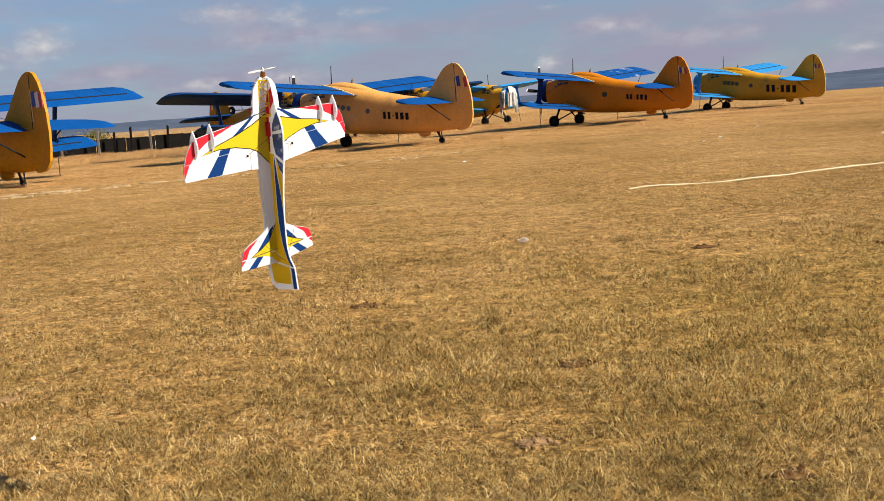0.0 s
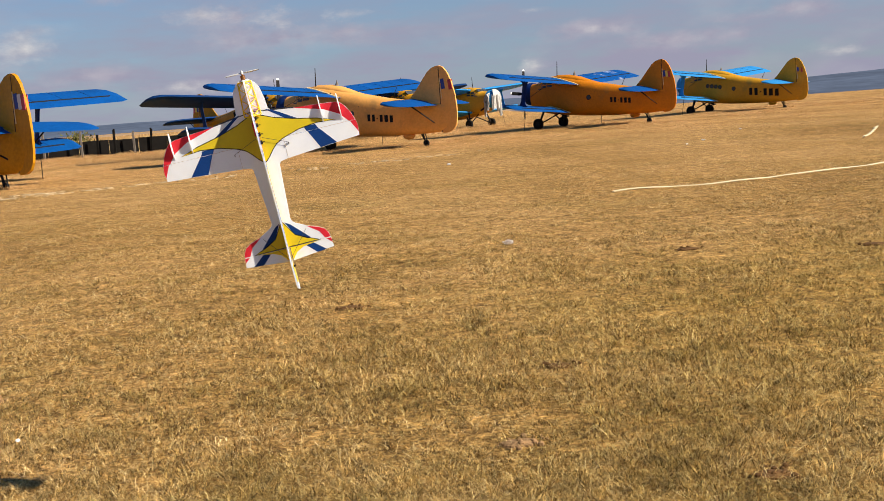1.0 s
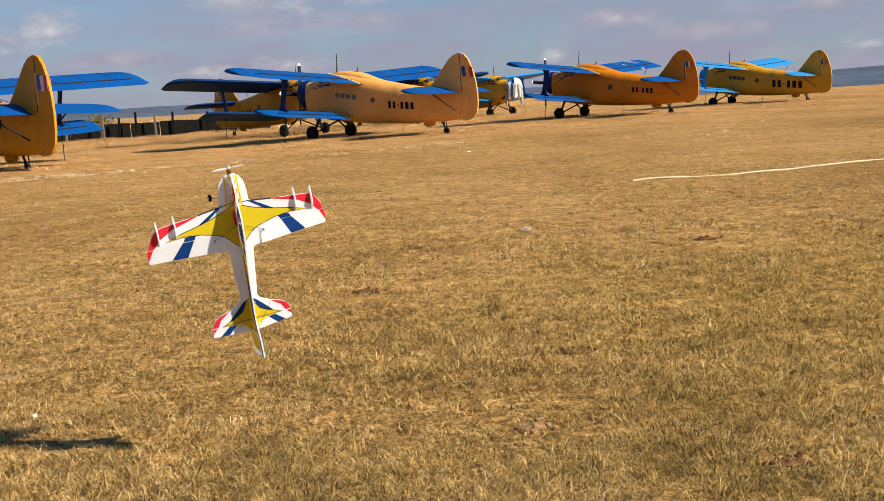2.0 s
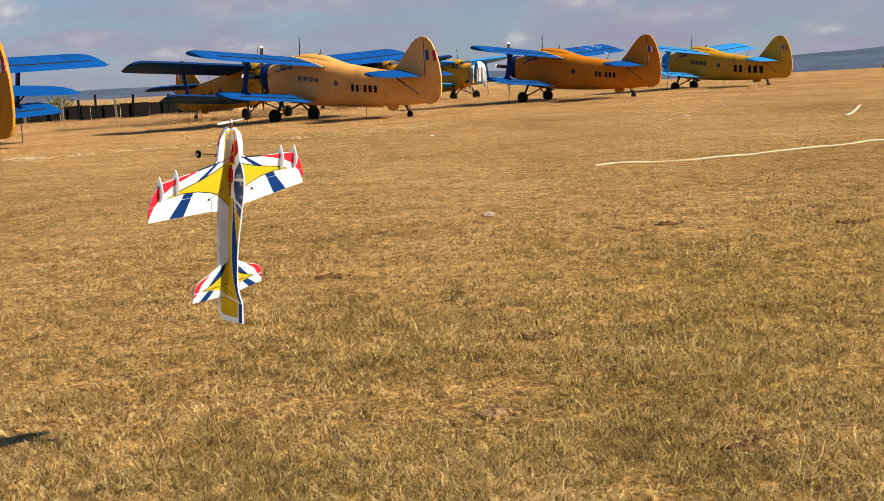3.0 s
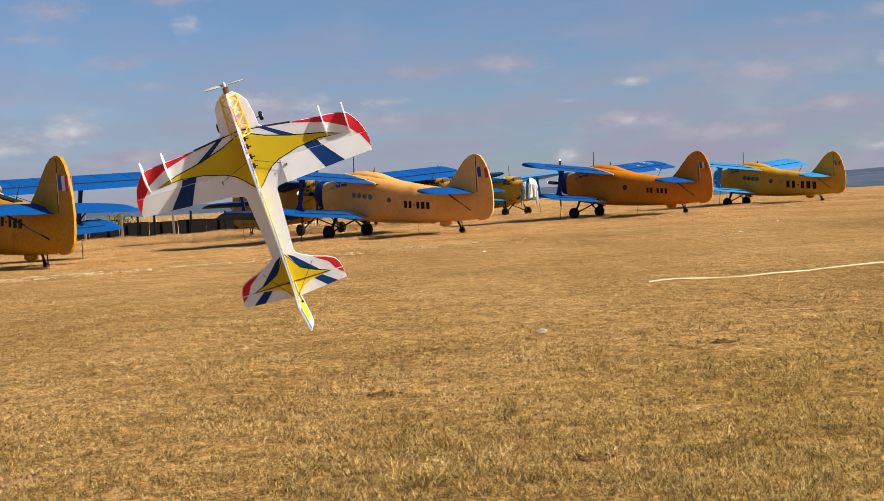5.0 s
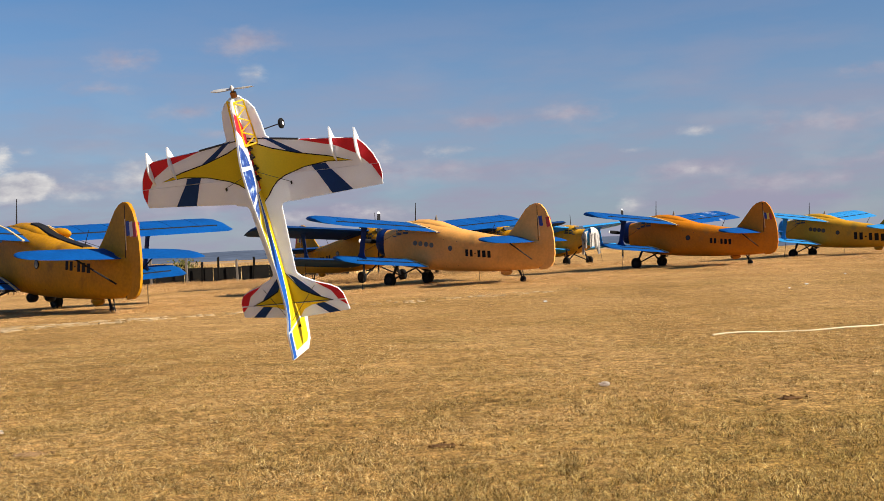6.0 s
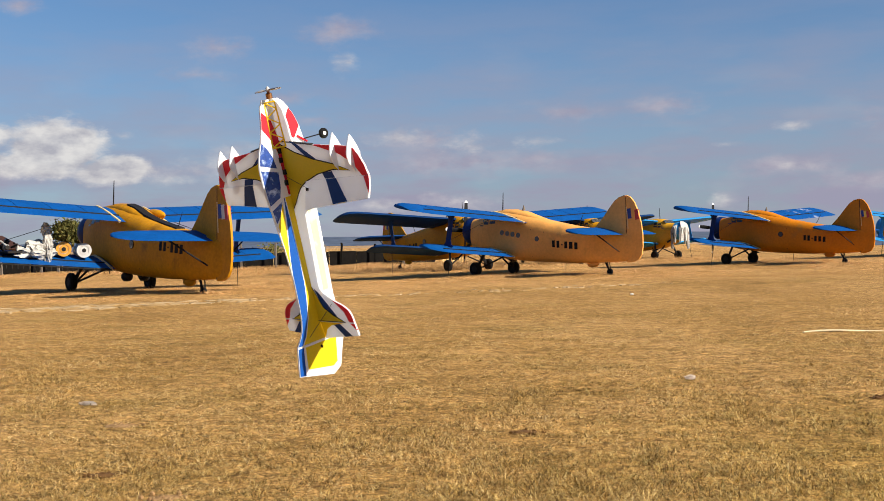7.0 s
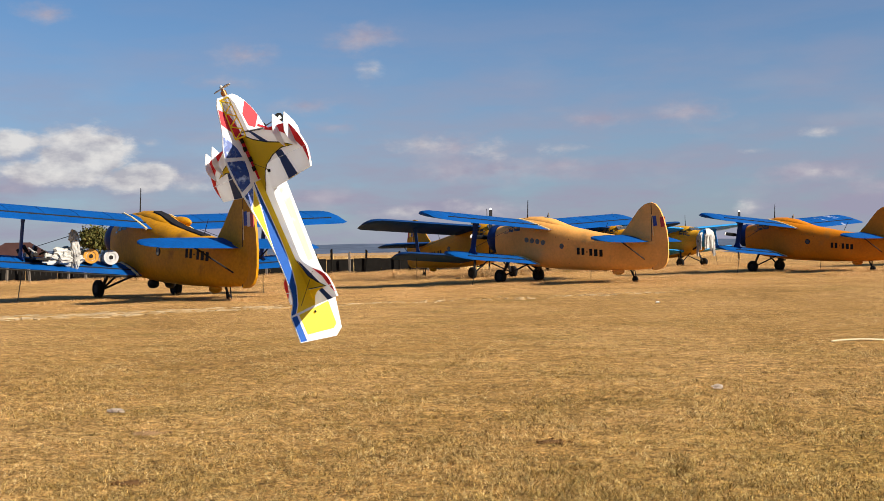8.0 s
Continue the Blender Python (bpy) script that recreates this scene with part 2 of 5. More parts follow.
def ground_material():
    m = bpy.data.materials.new("dry_grassland")
    m.use_nodes = True
    nt = m.node_tree
    N, L = nt.nodes.new, nt.links.new
    b = nt.nodes["Principled BSDF"]
    b.inputs["Roughness"].default_value = 0.95
    b.inputs["Specular IOR Level"].default_value = 0.1
    tc = N("ShaderNodeTexCoord")

    def noise_tex(scale, detail=6.0, rough=0.6, stretch=None):
        n = N("ShaderNodeTexNoise")
        n.inputs["Scale"].default_value, n.inputs["Detail"].default_value, n.inputs["Roughness"].default_value = scale, detail, rough
        if stretch:
            mp = N("ShaderNodeMapping")
            mp.inputs["Scale"].default_value = stretch
            L(tc.outputs["Object"], mp.inputs["Vector"])
            L(mp.outputs[0], n.inputs["Vector"])
        else:
            L(tc.outputs["Object"], n.inputs["Vector"])
        return n.outputs["Fac"]

    def ramp(fac, stops):
        r = N("ShaderNodeValToRGB")
        r.color_ramp.elements[0].position, r.color_ramp.elements[0].color = stops[0][0], (*stops[0][1], 1)
        r.color_ramp.elements[1].position, r.color_ramp.elements[1].color = stops[-1][0], (*stops[-1][1], 1)
        for p, c in stops[1:-1]:
            r.color_ramp.elements.new(p).color = (*c, 1)
        L(fac, r.inputs["Fac"])
        return r.outputs["Color"]

    def mixed(fac, a, bb, mode="MIX"):
        x = N("ShaderNodeMix")
        x.data_type, x.blend_type = "RGBA", mode
        if isinstance(fac, float):
            x.inputs["Factor"].default_value = fac
        else:
            L(fac, x.inputs["Factor"])
        L(a, x.inputs["A"])
        L(bb, x.inputs["B"])
        return x.outputs["Result"]

    broad = ramp(noise_tex(0.16, 5, 0.6, (1.0, 0.55, 1)), [(0.30, (0.250, 0.146, 0.047)), (0.46, (0.342, 0.206, 0.070)), (0.60, (0.412, 0.254, 0.098)), (0.75, (0.305, 0.189, 0.061))])
    green = ramp(noise_tex(0.33, 4), [(0.52, (0, 0, 0)), (0.72, (0.35, 0.35, 0.35))])
    olive = N("ShaderNodeRGB")
    olive.outputs[0].default_value = (0.19, 0.155, 0.046, 1)
    c = mixed(green, broad, olive.outputs[0])
    tuft = ramp(noise_tex(5.5, 6, 0.7), [(0.34, (0.44, 0.40, 0.33)), (0.47, (0.96, 0.94, 0.91)), (0.66, (1.50, 1.47, 1.40))])
    c = mixed(1.0, c, tuft, "MULTIPLY")
    clump = ramp(noise_tex(17, 5, 0.7), [(0.36, (0.52, 0.49, 0.44)), (0.50, (0.98, 0.97, 0.96)), (0.64, (1.42, 1.40, 1.34))])
    c = mixed(1.0, c, clump, "MULTIPLY")
    streak = ramp(noise_tex(1.1, 6, 0.65, (0.6, 1.5, 1)), [(0.34, (0.78, 0.77, 0.72)), (0.50, (1, 1, 1)), (0.66, (1.20, 1.19, 1.20))])
    c = mixed(1.0, c, streak, "MULTIPLY")
    fine = ramp(noise_tex(42, 4, 0.7), [(0.38, (0.38, 0.34, 0.29)), (0.50, (0.92, 0.91, 0.89)), (0.64, (1.55, 1.52, 1.45))])
    c = mixed(1.0, c, fine, "MULTIPLY")
    # unmown and bleached beyond the wheel track
    way, wob, edge, mown = N("ShaderNodeVectorMath"), N("ShaderNodeMath"), N("ShaderNodeMapRange"), N("ShaderNodeMix")
    way.operation, wob.operation = "DOT_PRODUCT", "MULTIPLY_ADD"
    way.inputs[1].default_value = (-0.62, 0.78, 0)
    wob.inputs[1].default_value = 8.0
    L(tc.outputs["Object"], way.inputs[0])
    L(noise_tex(0.5, 5, 0.6), wob.inputs[0])
    L(way.outputs["Value"], wob.inputs[2])
    edge.inputs["From Min"].default_value, edge.inputs["From Max"].default_value = 36.0, 41.0
    L(wob.outputs[0], edge.inputs["Value"])
    mown.data_type, mown.blend_type = "RGBA", "MULTIPLY"
    mown.inputs["B"].default_value = (1.15, 1.12, 1.17, 1)
    L(edge.outputs[0], mown.inputs["Factor"])
    L(c, mown.inputs["A"])
    c = greener(nt, tc, mown.outputs["Result"])
    L(c, b.inputs["Base Color"])
    bp = N("ShaderNodeBump")
    bp.inputs["Strength"].default_value, bp.inputs["Distance"].default_value = 0.7, 0.05
    L(noise_tex(9, 6, 0.7), bp.inputs["Height"])
    L(bp.outputs["Normal"], b.inputs["Normal"])
    return m


def blade_material(name, colors):
    """Grass whose colour changes from blade to blade."""
    m = bpy.data.materials.new(name)
    m.use_nodes = True
    nt = m.node_tree
    N, L = nt.nodes.new, nt.links.new
    b = nt.nodes["Principled BSDF"]
    b.inputs["Roughness"].default_value = 0.75
    b.inputs["Specular IOR Level"].default_value = 0.2
    geo = N("ShaderNodeNewGeometry")
    r = N("ShaderNodeValToRGB")
    r.color_ramp.elements[0].color, r.color_ramp.elements[1].color = (*colors[0], 1), (*colors[-1], 1)
    for i, c in enumerate(colors[1:-1]):
        r.color_ramp.elements.new((i + 1) / (len(colors) - 1)).color = (*c, 1)
    L(geo.outputs["Random Per Island"], r.inputs["Fac"])
    tc, n = N("ShaderNodeTexCoord"), N("ShaderNodeTexNoise")
    n.inputs["Scale"].default_value, n.inputs["Detail"].default_value, n.inputs["Roughness"].default_value = 0.7, 6.0, 0.65
    L(tc.outputs["Object"], n.inputs["Vector"])
    mr = N("ShaderNodeMapRange")
    mr.inputs["From Min"].default_value, mr.inputs["From Max"].default_value = 0.38, 0.62
    mr.inputs["To Min"].default_value, mr.inputs["To Max"].default_value = 0.0, 1.0
    L(n.outputs["Fac"], mr.inputs["Value"])
    mx = N("ShaderNodeMix")
    mx.data_type, mx.blend_type = "RGBA", "MULTIPLY"
    mx.inputs["Factor"].default_value = 1.0
    tone = N("ShaderNodeMix")
    tone.data_type = "RGBA"
    tone.inputs["A"].default_value, tone.inputs["B"].default_value = (0.67, 0.66, 0.52, 1), (1.10, 1.09, 1.10, 1)
    L(mr.outputs[0], tone.inputs["Factor"])
    L(r.outputs["Color"], mx.inputs["A"])
    L(tone.outputs["Result"], mx.inputs["B"])
    # clump by clump, dull or bleached
    n2, mr2, mx2 = N("ShaderNodeTexNoise"), N("ShaderNodeMapRange"), N("ShaderNodeMix")
    n2.inputs["Scale"].default_value, n2.inputs["Detail"].default_value, n2.inputs["Roughness"].default_value = 9.0, 5.0, 0.75
    L(tc.outputs["Object"], n2.inputs["Vector"])
    mr2.inputs["From Min"].default_value, mr2.inputs["From Max"].default_value = 0.36, 0.62
    mr2.inputs["To Min"].default_value, mr2.inputs["To Max"].default_value = 0.58, 1.36
    L(n2.outputs["Fac"], mr2.inputs["Value"])
    mx2.data_type, mx2.blend_type = "RGBA", "MULTIPLY"
    mx2.inputs["Factor"].default_value = 1.0
    L(mx.outputs["Result"], mx2.inputs["A"])
    L(mr2.outputs[0], mx2.inputs["B"])
    L(greener(nt, tc, mx2.outputs["Result"]), b.inputs["Base Color"])
    return m


GROUND = ground_material()
STRAW = blade_material("straw", [(0.030, 0.013, 0.003), (0.38, 0.205, 0.048), (0.84, 0.56, 0.19), (0.14, 0.066, 0.013), (0.10, 0.072, 0.011), (0.94, 0.70, 0.31), (0.07, 0.032, 0.007), (0.64, 0.38, 0.11)])
RUSSET = blade_material("russet_straw", [(0.50, 0.285, 0.112), (0.70, 0.435, 0.20), (0.38, 0.205, 0.076), (0.79, 0.52, 0.255), (0.61, 0.36, 0.152)])
PALE_STRAW = blade_material("pale_straw", [(0.66, 0.43, 0.15), (0.90, 0.66, 0.29), (0.95, 0.76, 0.42), (0.80, 0.55, 0.21)])
EARTH = material("crumbled_earth", (0.28, 0.165, 0.075), 0.95, var=0.45, scale=20, fine=90, bump=0.6, bump_scale=70, spec=0.1)
SOIL = material("dark_soil", (0.12, 0.060, 0.022), 0.95, var=0.35, scale=9, fine=60, bump=0.6, bump_scale=60, spec=0.1)
DIRT = material("pale_dirt", (0.385, 0.285, 0.165), 0.95, var=0.30, scale=1.6, fine=14, bump=0.5, bump_scale=12, dark=(0.27, 0.165, 0.06), spread=0.17, spec=0.1)
BLUE = material("azure_paint", (0.001, 0.064, 0.255), 0.6, spec=0.12, var=0.20, scale=0.9, fine=9, dark=(0.008, 0.048, 0.16), spread=0.0)
FLAKED = material("flaking_azure_paint", (0.001, 0.064, 0.255), 0.6, spec=0.12, var=0.14, scale=1.1, fine=9, dark=(0.62, 0.66, 0.70), spread=0.05)
SKY_BLUE = material("pale_blue_paint", (0.02, 0.22, 0.52), 0.55, spec=0.25, var=0.12, scale=0.7, fine=9, dark=(0.06, 0.20, 0.38), spread=-0.04)
NAVY = material("navy_paint", (0.003, 0.020, 0.105), 0.5, var=0.2, scale=1.5, fine=20, spec=0.15)
# blue of rib tape; on second-row wings the shade is in this colour
TAPE_AND_SHADE_BLUE = material("tape_and_shaded_wing_blue", (0.004, 0.030, 0.115), 0.6, var=0.2, scale=0.7, fine=9, spec=0.1)
MUSTARD = material("weathered_mustard_paint", (0.46, 0.205, 0.006), 0.5, var=0.20, scale=0.8, fine=8, dark=(0.22, 0.10, 0.012), spread=0.02, spec=0.12)
APRICOT = material("faded_orange_paint", (0.76, 0.36, 0.088), 0.5, var=0.11, scale=0.8, fine=8, dark=(0.52, 0.27, 0.08), spread=0.0, spec=0.22)
ORANGE = material("orange_paint", (0.57, 0.18, 0.004), 0.5, var=0.13, scale=0.8, fine=8, dark=(0.42, 0.17, 0.02), spread=0.0, spec=0.22)
OCHRE = material("ochre_paint", (0.56, 0.275, 0.014), 0.5, var=0.14, scale=0.8, fine=8, dark=(0.34, 0.21, 0.03), spread=0.02, spec=0.25)
CREAM = material("cream_paint", (0.75, 0.55, 0.26), 0.5, var=0.08, scale=2, fine=20)
BLACK = material("black_paint", (0.008, 0.008, 0.009), 0.6, var=0.2, scale=3, fine=30, spec=0.15)
SOOT = material("dirty_black_metal", (0.016, 0.014, 0.013), 0.65, var=0.35, scale=4, fine=40, dark=(0.06, 0.04, 0.025), spread=-0.02, spec=0.15)
RUBBER = material("tyre_rubber", (0.010, 0.010, 0.010), 0.9, var=0.3, scale=5, fine=50, dark=(0.05, 0.04, 0.03), spread=-0.02, spec=0.15)
GLASS_DARK = material("dark_window_glass", (0.05, 0.055, 0.06), 0.12, var=0.1)
WHITE = material("white_paint", (0.78, 0.78, 0.76), 0.5, var=0.05, scale=4, fine=50)
FLAG_BLUE = material("flag_blue", (0.015, 0.035, 0.20), 0.5, var=0.1)
FLAG_YELLOW = material("flag_yellow", (0.75, 0.52, 0.06), 0.5, var=0.1)
FLAG_WHITE = material("flag_faded", (0.62, 0.55, 0.46), 0.5, var=0.1)
FLAG_RED = material("flag_red", (0.42, 0.03, 0.025), 0.5, var=0.1)
FOAM = material("white_foam", (0.91, 0.93, 0.95), 0.7, var=0.03, scale=20, fine=300, bump=0.15, bump_scale=900, spec=0.3)
FOAM_YELLOW = material("yellow_film", (0.96, 0.73, 0.022), 0.45, var=0.05, scale=14, fine=200, spec=0.5)
# yellow film under strong sun, its washed-out look put into the colour
FOAM_GLARE = material("glare_washed_yellow", (0.93, 0.86, 0.50), 0.6, var=0.06, scale=14, fine=200, dark=(0.94, 0.93, 0.88), spread=0.08, spec=0.3)
FOAM_BLUE = material("blue_film", (0.004, 0.034, 0.150), 0.5, var=0.12, scale=14, fine=200, spec=0.15)
FOAM_BRIGHT = material("bright_blue_film", (0.008, 0.078, 0.34), 0.5, var=0.12, scale=14, fine=200, spec=0.15)
FOAM_RED = material("red_film", (0.76, 0.032, 0.055), 0.5, var=0.07, scale=14, fine=200, spec=0.3)
CANOPY = material("speckled_blue_canopy", (0.012, 0.055, 0.27), 0.4, var=0.3, scale=60, fine=160, dark=(0.42, 0.55, 0.80), spread=0.09)


def translucent(m, share):
    nt = m.node_tree
    b, out = nt.nodes["Principled BSDF"], nt.nodes["Material Output"]
    t, mx = nt.nodes.new("ShaderNodeBsdfTranslucent"), nt.nodes.new("ShaderNodeMixShader")
    nt.links.new(b.inputs["Base Color"].links[0].from_socket, t.inputs["Color"])
    mx.inputs["Fac"].default_value = share
    nt.links.new(b.outputs[0], mx.inputs[1])
    nt.links.new(t.outputs[0], mx.inputs[2])
    nt.links.new(mx.outputs[0], out.inputs["Surface"])


for _m, _share in ((FOAM, 0.38), (FOAM_YELLOW, 0.42), (FOAM_GLARE, 0.38), (FOAM_RED, 0.40)):
    translucent(_m, _share)
CARBON = material("carbon_rod", (0.015, 0.015, 0.017), 0.4, var=0.1)
COPPER = material("motor_copper", (0.32, 0.14, 0.05), 0.35, metal=0.8, var=0.3, scale=60)
PROP = material("grey_propeller", (0.48, 0.47, 0.45), 0.45, var=0.05, spec=0.3)
CONCRETE = material("weathered_concrete", (0.15, 0.125, 0.10), 0.9, var=0.25, scale=2, fine=20, bump=0.3)
DARK_WALL = material("dark_board", (0.010, 0.009, 0.008), 0.9, var=0.3, scale=2, fine=20, dark=(0.028, 0.022, 0.016), spread=0.0, spec=0.03)
TARP = material("crumpled_white_tarpaulin", (0.42, 0.41, 0.38), 0.6, var=0.12, scale=3, fine=20, dark=(0.16, 0.15, 0.14), spread=0.09)
DRUM_WHITE = material("white_enamel", (0.46, 0.45, 0.43), 0.4, var=0.08, scale=4, dark=(0.4, 0.3, 0.2), spread=-0.03)
DRUM_ORANGE = material("orange_enamel", (0.52, 0.24, 0.03), 0.4, var=0.1, scale=4)
# the haze of distance is put into this blue-grey colour
HILL = material("haze_tinted_hills", (0.085, 0.108, 0.155), 1.0, var=0.2, scale=0.006, fine=0.03, spec=0.0)
FAR_FIELD = material("far_stubble", (0.36, 0.25, 0.155), 1.0, var=0.2, scale=0.02, fine=0.1, spec=0.0)
ROOF = material("brown_tin_roof", (0.050, 0.024, 0.020), 0.8, spec=0.1, var=0.2, scale=0.5, fine=4)
PLASTER = material("tan_plaster", (0.15, 0.095, 0.065), 0.9, var=0.15, scale=0.5, fine=4)
BARK = material("bark", (0.10, 0.075, 0.05), 0.9, var=0.3, scale=3, fine=30)
LEAF = blade_material("olive_leaves", [(0.05, 0.06, 0.012), (0.09, 0.09, 0.02), (0.13, 0.11, 0.03), (0.07, 0.07, 0.02)])
ROPE = material("cream_hose", (0.60, 0.50, 0.30), 0.7, var=0.15, scale=3, fine=30)
PLASTIC = material("crumpled_clear_plastic", (0.86, 0.78, 0.70), 0.6, var=0.3, scale=30, spec=0.25)
translucent(PLASTIC, 0.45)
PLASTIC.node_tree.nodes["Principled BSDF"].inputs["Transmission Weight"].default_value = 0.75


# ---- mesh helpers ----
def mesh(name, verts, faces, mat, smooth=False, sharp=40):
    me = bpy.data.meshes.new(name)
    me.from_pydata([tuple(v) for v in verts], [], [tuple(f) for f in faces])
    bm = bmesh.new()
    bm.from_mesh(me)
    bmesh.ops.recalc_face_normals(bm, faces=bm.faces[:])
    if smooth:
        for f in bm.faces:
            f.smooth = True
        for e in bm.edges:
            if len(e.link_faces) == 2 and e.calc_face_angle(0) > radians(sharp):
                e.smooth = False
    bm.to_mesh(me)
    bm.free()
    me.materials.append(mat)
    return me


def part(name, me, parent, label="", at=None):
    ob = new(name, me)
    ob.parent = parent
    if at is not None:
        ob.matrix_basis = at
    if label:
        tagged(ob, label)
    return ob


def join(pieces):
    """Lists of (verts, faces) as one."""
    vs, fs = [], []
    for v, f in pieces:
        n = len(vs)
        vs += [tuple(a) for a in v]
        fs += [tuple(i + n for i in q) for q in f]
    return vs, fs


def box(c, s, rot=None):
    x, y, z = (a / 2 for a in s)
    v = [Vector((i * x, j * y, k * z)) for i in (-1, 1) for j in (-1, 1) for k in (-1, 1)]
    if rot:
        v = [rot @ a for a in v]
    v = [a + Vector(c) for a in v]
    return v, [(0, 1, 3, 2), (4, 6, 7, 5), (0, 4, 5, 1), (2, 3, 7, 6), (0, 2, 6, 4), (1, 5, 7, 3)]


def tube(a, b, r0, r1=None, n=8, flat=1.0):
    """A tapered rod from a to b; flat squeezes it across."""
    a, b = Vector(a), Vector(b)
    r1 = r0 if r1 is None else r1
    d = (b - a).normalized()
    u = d.cross(Vector((0, 0, 1)) if abs(d.z) < 0.9 else Vector((0, 1, 0))).normalized()
    w = d.cross(u)
    vs = []
    for p, r in ((a, r0), (b, r1)):
        for i in range(n):
            t = 2 * math.pi * i / n
            vs.append(p + u * math.cos(t) * r * flat + w * math.sin(t) * r)
    fs = [(i, (i + 1) % n, n + (i + 1) % n, n + i) for i in range(n)]
    return vs, fs + [tuple(range(n - 1, -1, -1)), tuple(range(n, 2 * n))]


def lathe(profile, n=20, axis="x", c=(0, 0, 0)):
    """Turns (along, radius) pairs round an axis."""
    vs, fs = [], []
    for s, r in profile:
        for i in range(n):
            t = 2 * math.pi * i / n
            p = {"x": (s, math.cos(t) * r, math.sin(t) * r), "y": (math.cos(t) * r, s, math.sin(t) * r), "z": (math.cos(t) * r, math.sin(t) * r, s)}[axis]
            vs.append(Vector(p) + Vector(c))
    for k in range(len(profile) - 1):
        for i in range(n):
            j = (i + 1) % n
            fs.append((k * n + i, k * n + j, (k + 1) * n + j, (k + 1) * n + i))
    m = (len(profile) - 1) * n
    return vs, fs + [tuple(range(n)), tuple(range(m, m + n))]


def loft(rings):
    n = len(rings[0])
    vs = [p for r in rings for p in r]
    fs = [(k * n + i, k * n + (i + 1) % n, (k + 1) * n + (i + 1) % n, (k + 1) * n + i) for k in range(len(rings) - 1) for i in range(n)]
    m = (len(rings) - 1) * n
    return vs, fs + [tuple(range(n)), tuple(range(m, m + n))]


def slab(outline, t, plane, off=0.0):
    """A flat plate of thickness t with that outline; plane 'H': (x, y), 'V': (y, z); off: height of its middle."""
    n = len(outline)
    vs = []
    for s in (-t / 2, t / 2):
        for a, b in outline:
            vs.append((a, b, off + s) if plane == "H" else (off + s, a, b))
    fs = [tuple(range(n)), tuple(range(n, 2 * n))] + [(i, (i + 1) % n, n + (i + 1) % n, n + i) for i in range(n)]
    return vs, fs


def mirror(poly):
    return [(-x, y) for x, y in poly]


# ---- the parked biplanes ----
STATIONS = [(-0.8, 0.62, 1.80, 0.05), (-0.3, 0.46, 1.95, 0.18), (0.6, 0.41, 2.08, 0.36), (1.8, 0.39, 2.24, 0.56), (3.0, 0.39, 2.44, 0.72), (4.2, 0.42, 2.68, 0.84), (5.3, 0.47, 2.92, 0.90), (6.2, 0.53, 3.14, 0.92), (7.0, 0.61, 3.28, 0.92), (7.9, 0.72, 3.36, 0.92), (8.35, 0.80, 3.28, 0.90), (8.75, 0.92, 2.98, 0.86), (9.45, 1.20, 2.94, 0.74)]
POWER = 3.0


def body_at(f):
    for a, b in zip(STATIONS, STATIONS[1:]):
        if f <= b[0]:
            k = max(0.0, (f - a[0]) / (b[0] - a[0]))
            return tuple(a[i] + (b[i] - a[i]) * k for i in (1, 2, 3))
    return STATIONS[-1][1:]


def flank(f, z):
    """Half the body's width at that station and height."""
    lo, hi, hw = body_at(f)
    u = min(0.999, abs((z - (lo + hi) / 2) / ((hi - lo) / 2)))
    return hw * (1 - u ** POWER) ** (1 / POWER)


def body_ring(f, lo, hi, hw, n=28):
    ring = []
    for i in range(n):
        t = 2 * math.pi * i / n
        c, s = math.cos(t), math.sin(t)
        e = 2 / POWER
        ring.append((math.copysign(abs(c) ** e, c) * hw, f, (lo + hi) / 2 + math.copysign(abs(s) ** e, s) * (hi - lo) / 2))
    return ring


def wing_half(side, x0, x1, lead, trail, z_lead, z_trail, rise, thick, tip=0.7, steps=10):
    """Half a wing with an aerofoil section and a rounded tip."""
    sec = [(1.0, 0.0), (0.75, 0.42), (0.45, 0.85), (0.2, 0.95), (0.06, 0.6), (0.0, 0.0), (0.06, -0.3), (0.25, -0.4), (0.6, -0.25)]
    rings = []
    for k in range(steps + 1):
        q = k / steps
        x = x0 + (x1 - x0) * (1 - (1 - q) ** 1.6)
        over = max(0.0, (x - (x1 - tip)) / tip)
        r = math.sqrt(max(0.0, 1 - over ** 2.2)) * 0.72 + 0.28
        mid = trail + (lead - trail) * 0.55
        a, b = mid + (lead - mid) * r, mid + (trail - mid) * r
        ring = []
        for s, h in sec:
            y = a + (b - a) * s
            z0 = z_lead + (z_trail - z_lead) * (lead - y) / (lead - trail)
            ring.append((side * x, y, z0 + h * thick * (r * 0.8 + 0.2) + rise * (x - x0)))
        rings.append(ring)
    return loft(rings)


def surface_patch(f0, f1, z0, z1, side, lift=0.012, slope=0.0):
    """A thin painted plate that follows the body's flank."""
    vs = []
    for d in (lift - 0.008, lift):
        for f, z in ((f0, z0 - slope * f0), (f1, z0 - slope * f1), (f1, z1 - slope * f1), (f0, z1 - slope * f0)):
            vs.append((side * (flank(f, z) + d), f, z))
    return vs, [(0, 1, 2, 3), (4, 5, 6, 7), (0, 1, 5, 4), (1, 2, 6, 5), (2, 3, 7, 6), (3, 0, 4, 7)]


UPPER = dict(x0=0.60, x1=9.2, lead=7.95, trail=5.42, z_lead=3.12, z_trail=2.60, rise=0.054, thick=0.24, tip=0.9)
LOWER = dict(x0=0.86, x1=7.1, lead=8.1, trail=6.12, z_lead=1.13, z_trail=0.74, rise=0.064, thick=0.20, tip=0.8)


